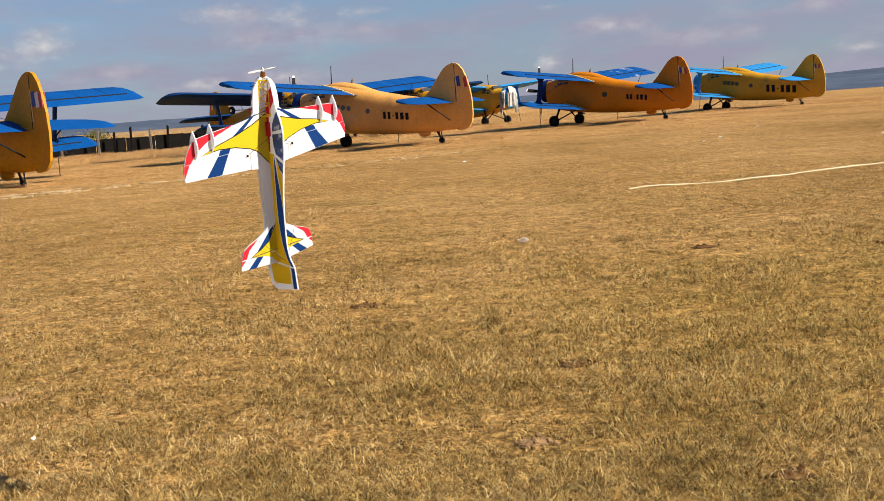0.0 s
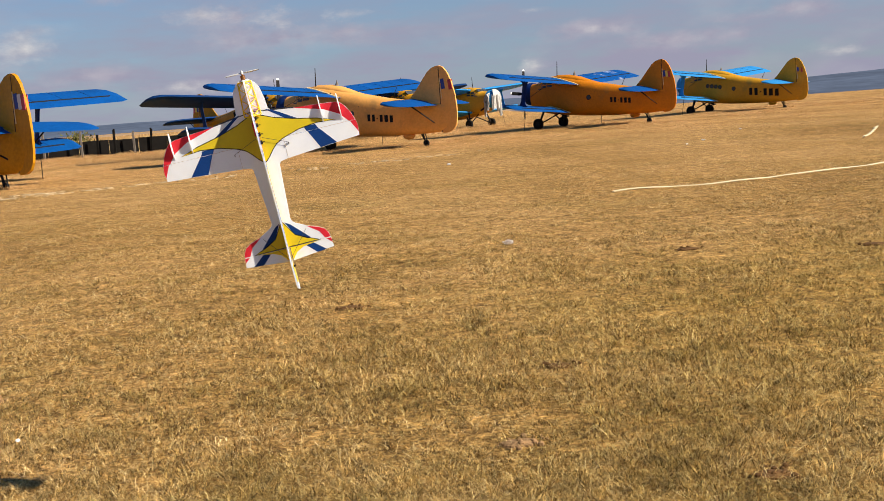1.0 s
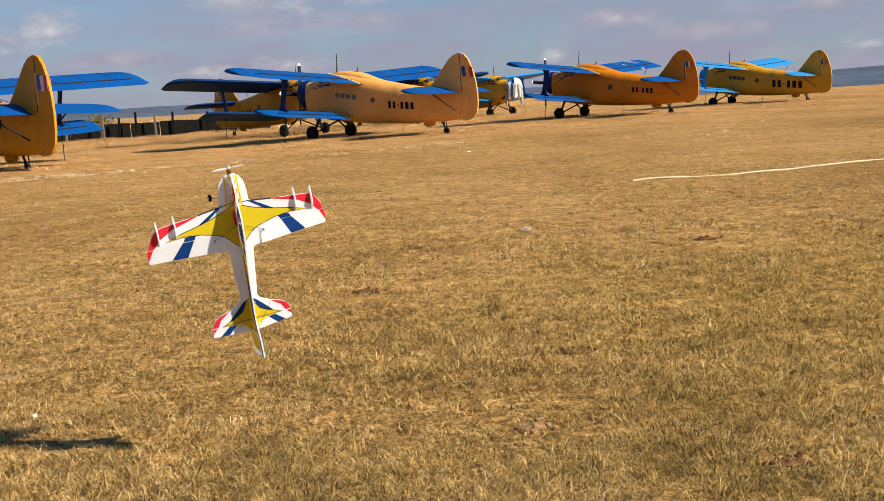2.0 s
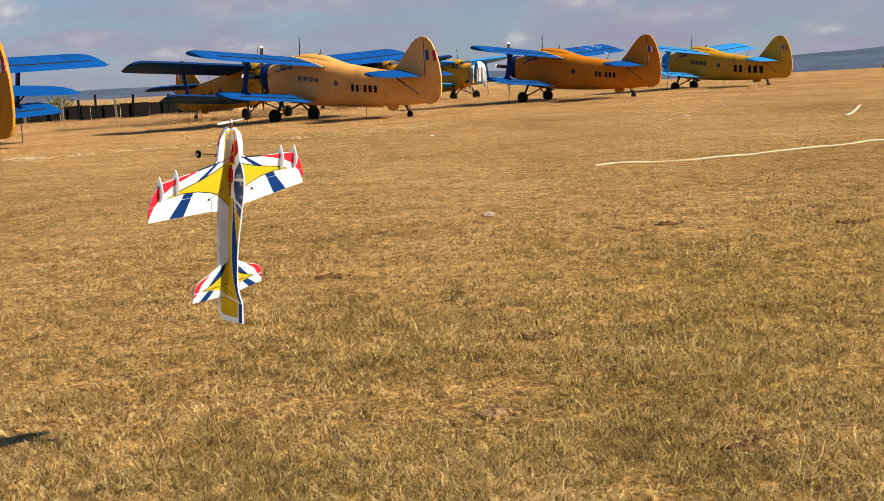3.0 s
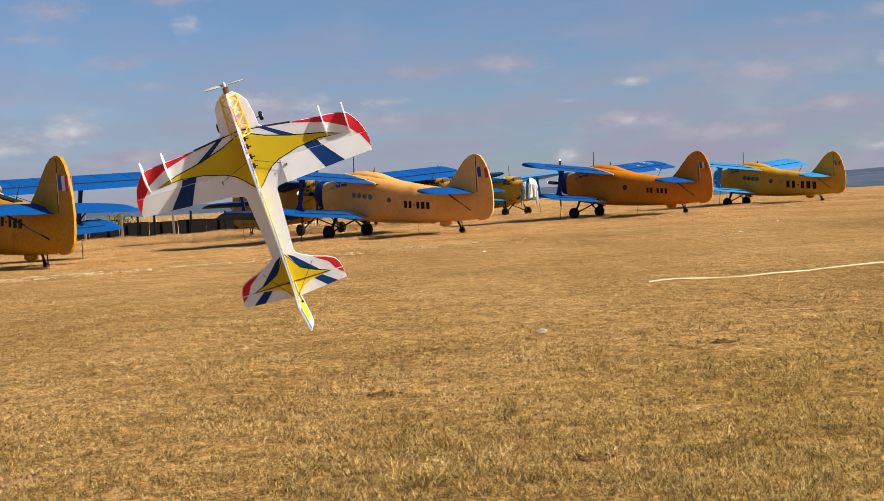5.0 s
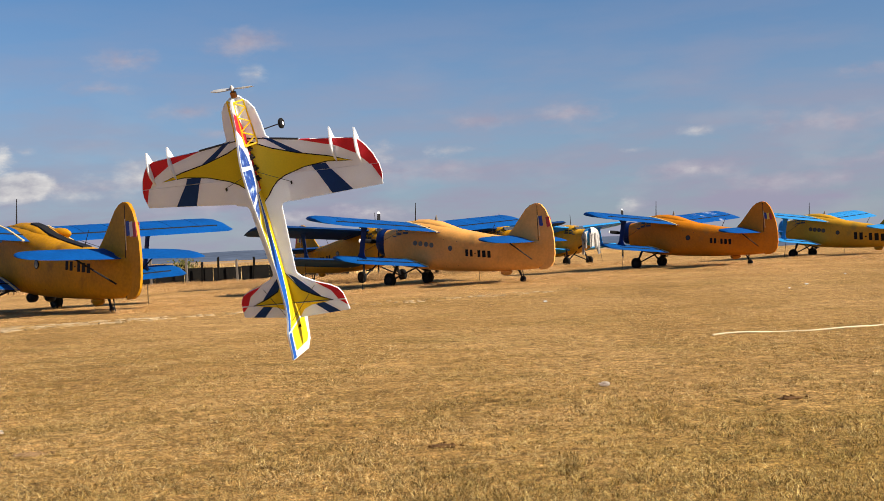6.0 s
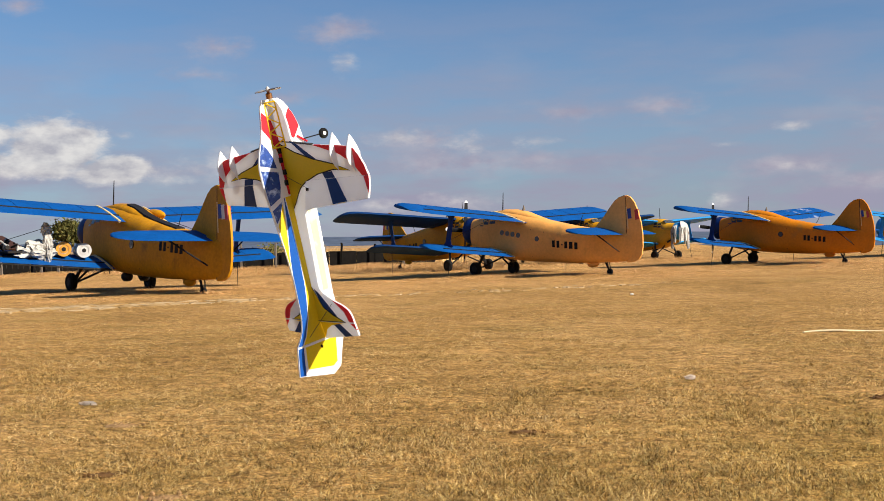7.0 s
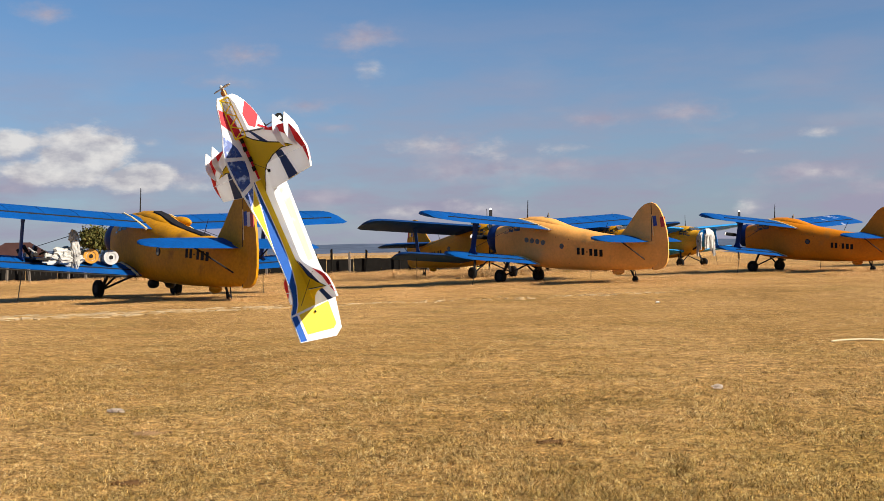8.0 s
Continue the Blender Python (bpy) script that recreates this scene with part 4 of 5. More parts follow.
    film("red_band", [[(0.388, 0.0475), (0.335, 0.0590), (0.300, 0.036), (0.255, 0.018), (0.11, 0.012), (0.11, 0.004), (0.30, 0.004), (0.358, 0.018)], [(0.386, -0.0605), (0.355, -0.0768), (0.322, -0.0865), (0.285, -0.058), (0.30, -0.036), (0.345, -0.032)]], FOAM_RED, "V", body, 0.0003, "red band")
    film("canopy", [[(0.292, 0.071), (0.262, 0.084), (0.236, 0.092), (0.222, 0.095), (0.202, 0.034), (0.238, 0.040), (0.268, 0.054)], [(0.206, 0.0965), (0.135, 0.0945), (0.088, 0.090), (0.108, 0.046), (0.140, 0.036), (0.189, 0.032)], [(0.072, 0.086), (0.028, 0.0805), (0.048, 0.062), (0.094, 0.042)]], CANOPY, "V", body, 0.0004, "blue speckled canopy with white frames")
    film("blue_stripe", [[(0.105, 0.033), (0.02, 0.042), (-0.045, 0.052), (-0.10, 0.060), (-0.145, 0.0640), (-0.163, 0.0645), (-0.25, 0.0655), (-0.30, 0.0685), (-0.335, 0.0765), (-0.357, 0.0865), (-0.384, 0.1062), (-0.384, 0.088), (-0.357, 0.068), (-0.30, 0.046), (-0.242, 0.035), (-0.185, 0.029), (-0.12, 0.027), (-0.045, 0.0275), (0.02, 0.0285), (0.105, 0.031)]], FOAM_BRIGHT, "V", body, 0.0004, "blue stripe along the body")
    film("yellow_panel", [[(0.086, 0.043), (0.042, 0.064), (0.018, 0.0775), (-0.064, 0.0705), (-0.135, 0.0655), (-0.09, 0.0625), (-0.045, 0.056), (0.02, 0.047)], [(0.105, 0.004), (0.105, 0.027), (0.02, 0.0245), (-0.045, 0.0235), (-0.12, 0.023), (-0.185, 0.025), (-0.242, 0.031), (-0.30, 0.042), (-0.357, 0.064), (-0.384, 0.083), (-0.384, -0.052), (-0.345, -0.046), (-0.318, -0.006), (-0.318, 0.004)]], FOAM_YELLOW, "V", body, 0.0002, "yellow panel")
    # yellow streak coloured pale to show glare on the lower body
    film("pale_panel", [[(0.05, -0.048), (-0.23, -0.040), (-0.23, -0.062), (0.05, -0.078)]], FOAM_GLARE, "V", body, 0.0002, "yellow streak with sun glare painted in")
    rud = part("rudder", mesh("rudder", *slab(sc([(-0.0008, 0.109), (-0.100, 0.118), (-0.136, -0.022), (-0.116, -0.055), (-0.0008, -0.085)]), T_FOAM, "V"), FOAM), top, at=pose(0, -0.385 * K, 0))
    film("yellow_panel", [[(-0.008, 0.078), (-0.085, 0.080), (-0.106, -0.024), (-0.095, -0.042), (-0.008, -0.050)]], FOAM_YELLOW, "V", rud, 0.0003)
    film("blue_stripe", [[(-0.006, 0.1075), (-0.098, 0.116), (-0.104, 0.092), (-0.006, 0.086)]], FOAM_BRIGHT, "V", rud, 0.0003)
    part("control_horn", mesh("control_horn", *box((0.006, -0.022 * K, 0.015), (0.012, 0.008, 0.003)), BLACK), rud)
    # yellow lattice braces beside the nose
    for s in (-1, 1):
        a0, a1 = Vector((0.002 * s, 0.415 * K, 0.026)), Vector((0.004 * s, 0.268 * K, 0.030))
        b0, b1 = Vector((0.026 * s, 0.415 * K, 0.003)), Vector((0.034 * s, 0.268 * K, 0.003))
        pcs = [tube(a0, a1, 0.0028, n=5), tube(b0, b1, 0.0028, n=5), tube(a0, b0, 0.0028, n=5), tube(a1, b1, 0.0028, n=5)]
        for i in range(6):
            p, q = (a0.lerp(a1, i / 6), b0.lerp(b1, (i + 1) / 6)) if i % 2 == 0 else (b0.lerp(b1, i / 6), a0.lerp(a1, (i + 1) / 6))
            pcs.append(tube(p, q, 0.0022, n=5))
        part("nose_lattice", mesh("nose_lattice", *join(pcs), FOAM_YELLOW), top, "yellow lattice brace")
    # fences near the wing tips
    for x in (-0.367, -0.286, 0.286, 0.367):
        f = 0.012 if abs(x) > 0.3 else 0.0
        leaf = [(0.290, 0.001), (0.272, 0.011), (0.252, 0.020), (0.230, 0.0265), (0.208, 0.024), (0.188, 0.014), (0.170, 0.001)]
        poly = [(y - f, z) for y, z in leaf] + [(y - f, -z) for y, z in leaf[::-1]]
        part("wing_fence", mesh("wing_fence", *slab(sc(poly), 0.004, "V", x * K), FOAM), top, "white foam fence")
    # motor, gear, rods
    motor = part("motor", mesh("motor", *lathe([(0.424, 0.007), (0.426, 0.0105), (0.442, 0.0105), (0.445, 0.005), (0.462, 0.003)], 16, "y"), COPPER, True), top, "small copper outrunner motor")
    motor.data.transform(Matrix.Scale(K, 4))
    prop = part("propeller", mesh("propeller", *join([loft([[(s * r, math.sin(a) * w * 0.5 + math.cos(a) * 0.0008 * s, math.cos(a) * w + s * math.sin(a) * 0.002) for a in [k * math.pi / 3 for k in range(6)]] for r, w in ((0.004, 0.003), (0.016, 0.006), (0.040, 0.0075), (0.062, 0.0055), (0.070, 0.0015))]) for s in (-1, 1)] + [lathe([(-0.004, 0.007), (0.006, 0.006), (0.011, 0.002)], 10, "y")]), PROP, True), top, "grey two-bladed propeller", at=pose(0, 0.453 * K, 0))
    for s in (-1, 1):
        part("gear_leg", mesh("gear_leg", *tube((0, 0.275 * K, -0.088 * K), (s * 0.074 * K, 0.282 * K, -0.1228 * K), 0.0018, n=6), CARBON), top)
        wheel = part("wheel", mesh("wheel", *lathe([(-0.005, 0.005), (-0.006, 0.013), (-0.003, 0.016), (0.003, 0.016), (0.006, 0.013), (0.005, 0.005)], 18, "x"), RUBBER, True), top, at=pose(s * 0.0784 * K, 0.282 * K, -0.1228 * K))
        part("hub", mesh("hub", *lathe([(-0.0055, 0.002), (-0.0062, 0.006), (0.0062, 0.006), (0.0055, 0.002)], 12, "x"), WHITE), wheel, "white hub")
        part("strap", mesh("strap", *tube((s * 0.004, 0.29 * K, -0.070 * K), (s * 0.012, 0.265 * K, -0.10 * K), 0.003, n=6), FOAM_RED), top)
        part("wing_spar", mesh("wing_spar", *tube((0, 0.286 * K, 0.0), (s * 0.175 * K, 0.262 * K, 0.0), 0.0035, n=6), CARBON), top)
        part("tail_spar", mesh("tail_spar", *tube((0, -0.3225 * K, 0.0045), (s * 0.148 * K, -0.3225 * K, 0.0045), 0.0014, n=6), CARBON), top)
        part("tail_brace", mesh("tail_brace", *tube((s * 0.095 * K, -0.262 * K, 0.004), (s * 0.004, -0.365 * K, 0.055 * K), 0.0009, n=5), CARBON), top)
        part("pushrod", mesh("pushrod", *tube((s * 0.012, 0.17 * K, 0.012), (s * 0.118 * K, 0.125 * K, 0.012), 0.0008, n=5), CARBON), top)
    for y, z in ((0.255, 0.012), (0.225, 0.014), (0.185, 0.010), (0.15, 0.012)):
        sv = part("servo", mesh("servo", *box((0.006, y * K, z), (0.009, 0.016, 0.009)), SOOT), top, "small dark servo")
        part("servo_arm", mesh("servo_arm", *box((0.014, y * K, z + 0.004), (0.012, 0.004, 0.002)), BLACK), sv)
    part("battery", mesh("battery", *box((-0.007, 0.21 * K, 0.014), (0.010, 0.055, 0.018)), FOAM_RED), top, "red battery pack")
    return top, ailerons, elevators, rud, prop


# ---- ground and distance ----
def swell(x, y):
    """The height of the uneven ground."""
    near = np.exp(-((x / 45) ** 2)) * (np.clip(y, 0, 200) < 125)
    z = 0.010 * np.sin(1.9 * x + 1.3 * np.sin(0.9 * y + 0.3)) * np.cos(1.1 * y + 0.3) + 0.014 * np.sin(0.8 * x + 1.1 * y) * np.cos(0.7 * y + 2.0)
    # the field dips a little towards the parked machines
    a, b = np.clip((y - 30) / 8, 0, 1), np.clip((y - 44) / 12, 0, 1)
    # beyond the field's edge the land falls away into a wide valley
    c, e = np.clip((y - 190) / 420, 0, 1), np.clip((x / np.maximum(y, 1.0) - 0.02) / 0.10, 0, 1)
    z = z * near - 24 * c * c * (3 - 2 * c) * e * e * (3 - 2 * e)
    return z - 0.005 - 0.08 * a * a * (3 - 2 * a) - 0.17 * b * b * (3 - 2 * b)


def ground():
    ys = np.concatenate([np.linspace(-40, 2, 8), np.linspace(3, 30, 110), np.linspace(31, 120, 120), np.geomspace(123, 4500, 60)])
    xs = np.concatenate([-np.geomspace(3500, 62, 16), np.linspace(-60, 60, 200), np.geomspace(62, 3500, 60)])
    X, Y = np.meshgrid(xs, ys)
    Z = swell(X, Y)
    nx, ny = len(xs), len(ys)
    v = np.stack([X, Y, Z], -1).reshape(-1, 3)
    i = np.arange(nx * ny).reshape(ny, nx)
    f = np.stack([i[:-1, :-1], i[:-1, 1:], i[1:, 1:], i[1:, :-1]], -1).reshape(-1, 4)
    me = bpy.data.meshes.new("ground")
    me.from_pydata(v.tolist(), [], f.tolist())
    me.polygons.foreach_set("use_smooth", np.ones(len(f), bool))
    me.materials.append(GROUND)
    return tagged(new("ground", me), "dry straw-coloured airfield grass, level to the horizon", "ground", kind="structure")


def blades(name, centres, heights, widths, lean, label, mat=STRAW, segs=2, seed=1):
    """Many bent blades of grass as one mesh."""
    rng = np.random.default_rng(seed)
    n = len(centres)
    a = rng.uniform(0, 2 * np.pi, n)
    d = np.stack([np.cos(a), np.sin(a)], -1)
    # half of the blades turn their flat side to any direction
    b = rng.uniform(0, 2 * np.pi, n)
    w = np.stack([np.cos(b), np.sin(b)], -1) * widths[:, None]
    z0 = np.full(n, -0.02)
    mid = centres + d * (lean * heights * 0.35)[:, None]
    tip = centres + d * (lean * heights)[:, None]
    v = np.zeros((n, 5, 3))
    v[:, 0, :2], v[:, 1, :2] = centres - w / 2, centres + w / 2
    v[:, 0, 2] = v[:, 1, 2] = z0
    v[:, 2, :2], v[:, 3, :2] = mid + w * 0.4, mid - w * 0.4
    v[:, 2, 2] = v[:, 3, 2] = heights * 0.6 - 0.012
    v[:, 4, :2] = tip
    v[:, 4, 2] = heights * np.clip(1.0 - lean * 0.3, 0.3, 1) - 0.012
    v[:, :, 2] += swell(centres[:, 0], centres[:, 1])[:, None] + 0.006
    base = (np.arange(n) * 5)[:, None]
    tri = np.concatenate([base + [0, 1, 2], base + [0, 2, 3], base + [3, 2, 4]], 1).reshape(-1, 3)
    me = bpy.data.meshes.new(name)
    me.vertices.add(n * 5)
    me.vertices.foreach_set("co", v.reshape(-1))
    me.loops.add(tri.size)
    me.loops.foreach_set("vertex_index", tri.reshape(-1).astype(np.int32))
    me.polygons.add(len(tri))
    me.polygons.foreach_set("loop_start", np.arange(0, tri.size, 3, dtype=np.int32))
    me.update(calc_edges=True)
    me.materials.append(mat)
    return tagged(new(name, me), label, "grass", kind="stuff")


BARE = [(0.33, 5.20, 0.09, "pale"), (0.68, 6.63, 0.08, "dark"), (-0.75, 9.3, 0.11, "dark"), (1.32, 4.48, 0.08, "dark"), (4.28, 10.8, 0.13, "dark"), (-4.45, 9.6, 0.15, "pale"), (2.6, 11.5, 0.12, "dark"), (-2.86, 6.85, 0.11, "pale"), (-3.6, 7.5, 0.10, "dark")]


def speckle(p, cell, seed):
    """Smooth random values of 0 to 1 over the plan, in cells of the given size."""
    grid = np.random.default_rng(seed).uniform(0, 1, (512, 512))
    q = p / cell + 4096.0
    i = np.floor(q).astype(int)
    f = q - i
    f = f * f * (3 - 2 * f)
    x0, y0, x1, y1 = i[:, 0] % 512, i[:, 1] % 512, (i[:, 0] + 1) % 512, (i[:, 1] + 1) % 512
    return (grid[x0, y0] * (1 - f[:, 0]) + grid[x1, y0] * f[:, 0]) * (1 - f[:, 1]) + (grid[x0, y1] * (1 - f[:, 0]) + grid[x1, y1] * f[:, 0]) * f[:, 1]


def thickness(p):
    """A share of 0 to 1 for thin and thick patches of turf."""
    k = 0.30 * speckle(p, 0.11, 5) + 0.35 * speckle(p, 0.28, 6) + 0.35 * speckle(p, 0.9, 7)
    k = np.clip((k - 0.28) / 0.42, 0, 1)
    worn = np.exp(-(((p[:, 0] + 4.6) / 2.2) ** 2 + ((p[:, 1] - 9.2) / 2.6) ** 2))
    k = k * (1 - 0.65 * worn)
    for x, y, r, kind in BARE:
        d = np.hypot((p[:, 0] - x) / 1.4, p[:, 1] - y) / r
        k = k * np.clip(d - 0.45, 0.04, 1)
    return k


def grass():
    rng = np.random.default_rng(11)

    def wedge(n, y0, y1, power):
        q = rng.uniform(0, 1, n)
        y = y0 * (y1 / y0) ** (q ** power) * np.exp(rng.normal(0, 1, n) * (0.03 + 0.16 * (1 - q) ** 6 + 0.10 * q ** 4))
        x = np.clip(rng.uniform(-1.03, 1.03, n) + rng.normal(0, 0.13, n), -1.5, 1.5) * (y * 0.46 + 0.8) - y * 0.06
        return np.stack([x, y], -1)

    # turf in little tufts, densest where the camera stands
    c = wedge(78000, 3.1, 25, 1.0)
    thick = thickness(c)
    keep = rng.uniform(0, 1, len(c)) < 0.34 + 0.66 * thick
    c, thick = c[keep], thick[keep]
    k = 10
    p = np.repeat(c, k, 0) + rng.normal(0, 0.016, (len(c) * k, 2)) * np.sqrt(np.repeat(c[:, 1:], k, 0) / 4)
    n = len(p)
    h = rng.uniform(0.02, 0.075, n) * np.clip(1.3 - p[:, 1] / 22, 0.4, 1) * np.repeat(rng.uniform(0.55, 1.25, len(c)) * (0.6 + 0.6 * thick), k)
    blades("turf", p, h, rng.uniform(0.0015, 0.0038, n) * (p[:, 1] / 4) ** 0.35, rng.uniform(0.4, 3.2, n), "short dry straw turf", seed=2)
    # flattened dead blades that cover the soil
    c = wedge(150000, 3.0, 14, 1.0)
    c = c[rng.uniform(0, 1, len(c)) < 0.45 + 0.55 * thickness(c)]
    n = len(c)
    blades("thatch", c, rng.uniform(0.010, 0.024, n), rng.uniform(0.0016, 0.0036, n) * np.sqrt(c[:, 1] / 4), rng.uniform(2.0, 5.0, n), "flattened dead straw thatch", seed=9)
    # dead stalks, most of them lying bent over
    c = wedge(70000, 3.1, 26, 1.0)
    c = c[rng.uniform(0, 1, len(c)) < 0.25 + 0.75 * thickness(c)]
    n = len(c)
    blades("stalks", c, rng.uniform(0.025, 0.075, n), rng.uniform(0.0015, 0.0028, n) * (c[:, 1] / 4) ** 0.35, rng.uniform(0.7, 4.0, n), "pale dead grass stalks", PALE_STRAW, seed=7)
    c = wedge(20000, 20, 75, 0.9)
    p = np.repeat(c, 5, 0) + rng.normal(0, 0.10, (len(c) * 5, 2))
    n = len(p)
    blades("far_turf", p, rng.uniform(0.02, 0.065, n), rng.uniform(0.003, 0.007, n) * p[:, 1] / 30, rng.uniform(0.8, 2.4, n), "short dry turf further out", RUSSET, seed=3)
    # longer unmown grass round the parked machines
    q = rng.uniform(0, 1, (54000, 2))
    along = -32 + q[:, 0] * 95
    across = rng.normal(0, 6.5, len(q))
    line = np.stack([along * 0.68 + 1.0, 55 + along * 0.73], -1)
    c = line + np.stack([-across * 0.73, across * 0.68], -1) + np.array([-4.5, 6.5])
    keep = (0.5 + 0.5 * np.sin(0.6 * c[:, 0] + 1.3 * np.sin(0.5 * c[:, 1]))) > rng.uniform(0.2, 1.0, len(c))
    c = c[keep]
    p = np.repeat(c, 7, 0) + rng.normal(0, 0.15, (len(c) * 7, 2))
    n = len(p)
    blades("long_grass", p, rng.uniform(0.03, 0.17, n) * (0.35 + 1.1 * speckle(p, 1.4, 3)) * np.clip((p[:, 1] - 34) / 24, 0.45, 1), rng.uniform(0.005, 0.012, n), rng.uniform(0.5, 2.4, n), "longer unmown russet straw grass", RUSSET, seed=5)


def verge():
    """Rank unmown grass along the foot of the fence."""
    rng = np.random.default_rng(41)
    n = 60000
    q = rng.uniform(0, 1, n)
    a, b = np.array([-62.0, 73.0]), np.array([-12.0, 99.7])
    d = (b - a) / np.hypot(*(b - a))
    p = a + (b - a) * q[:, None] + np.array([d[1], -d[0]]) * (0.3 + np.abs(rng.normal(0, 2.6, n)))[:, None]
    h = rng.uniform(0.12, 0.52, n) * (0.35 + 0.9 * speckle(p, 1.7, 12))
    # bleached reeds that stand behind the boards
    m = 2600
    r = a + (b - a) * rng.uniform(0, 1, m)[:, None] + np.array([-d[1], d[0]]) * rng.uniform(1.5, 9, m)[:, None]
    blades("reeds", r, rng.uniform(1.2, 1.85, m) * (0.70 + 0.35 * speckle(r, 0.8, 14)), rng.uniform(0.03, 0.07, m), rng.uniform(0.0, 0.25, m), "bleached dry reeds behind the fence", PALE_STRAW, seed=19)
    # and between the machines of the second row
    c = np.stack([rng.uniform(-30, 10, n), rng.uniform(70, 104, n)], -1)
    keep = np.abs((c[:, 1] - 82) - 1.05 * (c[:, 0] + 13)) < 11
    c = c[keep]
    p, h = np.concatenate([p, c]), np.concatenate([h, rng.uniform(0.10, 0.50, len(c)) * (0.35 + 0.9 * speckle(c, 1.9, 13))])
    n = len(p)
    blades("rank_grass", p, h, rng.uniform(0.006, 0.013, n), rng.uniform(0.5, 2.4, n), "rank russet grass along the fence", RUSSET, seed=17)


def track():
    """The worn pale wheel track before the parked machines."""
    rng = random.Random(3)
    way = [(-60, -2), (-40, 11), (-28, 19.5), (-20, 25.6), (-16.4, 28.3), (-12.4, 31.5), (-9.9, 33.9), (-7.0, 36.4), (-4.2, 38.3), (-1.6, 40.3), (0.5, 41.9), (3, 44)]
    vs, fs = [], []
    pts = []
    for (x0, y0), (x1, y1) in zip(way, way[1:]):
        k = max(2, int(math.hypot(x1 - x0, y1 - y0) / 0.35))
        pts += [(x0 + (x1 - x0) * i / k, y0 + (y1 - y0) * i / k) for i in range(k)]
    along, nrm = Vector((0.78, 0.62)).normalized(), Vector((0.62, -0.78)).normalized()
    for i, (x, y) in enumerate(pts):
        share = (1.0 if x < -14 else max(0.12, 0.12 - 0.18 * (x + 9))) * max(0.0, min(1.0, (4 - x) / 5))
        count = 34 * share * (0.75 + 0.9 * noise.noise(Vector((x * 0.25, y * 0.25, 0))))
        for _ in range(int(count + rng.random())):
            off = rng.choice((-0.75, 0.6)) * (0.5 + 0.5 * min(1.0, share)) + rng.gauss(0, 0.36)
            c = Vector((x, y)) + along * rng.uniform(-0.3, 0.3) + nrm * off
            big = 1.0 if x < -13 else 0.62
            l, w, z = rng.uniform(0.08, 0.32) * big, rng.uniform(0.06, 0.20) * big, float(swell(np.float64(c.x), np.float64(c.y))) + rng.uniform(0.012, 0.026)
            b = len(vs)
            for ring, h in ((1.0, z), (1.25, z - 0.05)):
                for k in range(8):
                    t = 2 * math.pi * k / 8
                    q = ring * (0.7 + 0.5 * noise.noise(Vector((c.x * 3 + math.cos(t), c.y * 3 + math.sin(t), i))))
                    p = c + along * (math.cos(t) * l * q) + nrm * (math.sin(t) * w * q)
                    vs.append((p.x, p.y, h))
            fs.append(tuple(range(b, b + 8)))
            fs += [(b + k, b + (k + 1) % 8, b + 8 + (k + 1) % 8, b + 8 + k) for k in range(8)]
    tagged(new("road", mesh("road", vs, fs, DIRT, True)), "pale worn dirt track through the grass", "track", kind="structure")


def ridge(name, a, b, height, depth, seed, mat, label, power=0.5, base=-2.0):
    rng = random.Random(seed)
    n = 60
    ph = [rng.uniform(0, 6.28) for _ in range(5)]
    vs, fs = [], []
    A, B = Vector(a), Vector(b)
    d = (B - A)
    nr = Vector((-d.y, d.x, 0)).normalized()
    for i in range(n + 1):
        q = i / n
        env = max(0.02, math.sin(math.pi * min(1, max(0, q)))) ** power
        h = height * env * (0.82 + 0.10 * math.sin(5 * q * 3 + ph[0]) + 0.06 * math.sin(13 * q * 3 + ph[1]) + 0.03 * math.sin(31 * q * 3 + ph[2]))
        p = A + d * q
        for s, k in ((-1.0, 0.0), (-0.5, 0.62), (0.0, 1.0), (0.6, 0.5), (1.0, 0.0)):
            vs.append((p.x + nr.x * depth * s, p.y + nr.y * depth * s, base + (h - base) * k))
    for i in range(n):
        for j in range(4):
            fs.append((5 * i + j, 5 * i + j + 1, 5 * i + j + 6, 5 * i + j + 5))
    return tagged(new(name, mesh(name, vs, fs, mat, True)), label, "hills", kind="structure")


def tree(m, h, spread, label, leaves=900, bare=False, seed=1):
    rng = random.Random(seed)
    top = tagged(new("tree"), label, "tree")
    top.matrix_basis = m
    pcs, ends = [], []

    def grow(p, d, length, r, depth):
        q = p + d * length
        pcs.append(tube(p, q, r, r * 0.65, 6))
        if depth == 0:
            ends.append(q)
            return
        for _ in range(3 if depth > 1 else 4):
            nd = (d + Vector((rng.uniform(-1, 1), rng.uniform(-1, 1), rng.uniform(-0.2, 0.9))) * 0.75).normalized()
            grow(q, nd, length * rng.uniform(0.55, 0.8), r * 0.6, depth - 1)

    grow(Vector((0, 0, -0.1)), Vector((0, 0, 1)), h * 0.3, h * 0.028, 4 if bare else 3)
    part("trunk", mesh("trunk", *join(pcs), BARK, True), top)
    if not bare:
        vs, fs = [], []
        for _ in range(leaves):
            e = rng.choice(ends)
            c = e + Vector((rng.gauss(0, spread * 0.16), rng.gauss(0, spread * 0.16), rng.gauss(0, spread * 0.13)))
            rot = Euler((rng.uniform(0, 6), rng.uniform(0, 6), rng.uniform(0, 6))).to_matrix()
            s = rng.uniform(0.07, 0.19)
            n = len(vs)
            vs += [c + rot @ Vector(a) * s for a in ((-1, 0, 0), (0, -0.5, 0.1), (1, 0, 0), (0, 0.5, 0.1))]
            fs.append((n, n + 1, n + 2, n + 3))
        part("crown", mesh("crown", vs, fs, LEAF), top)
    return top


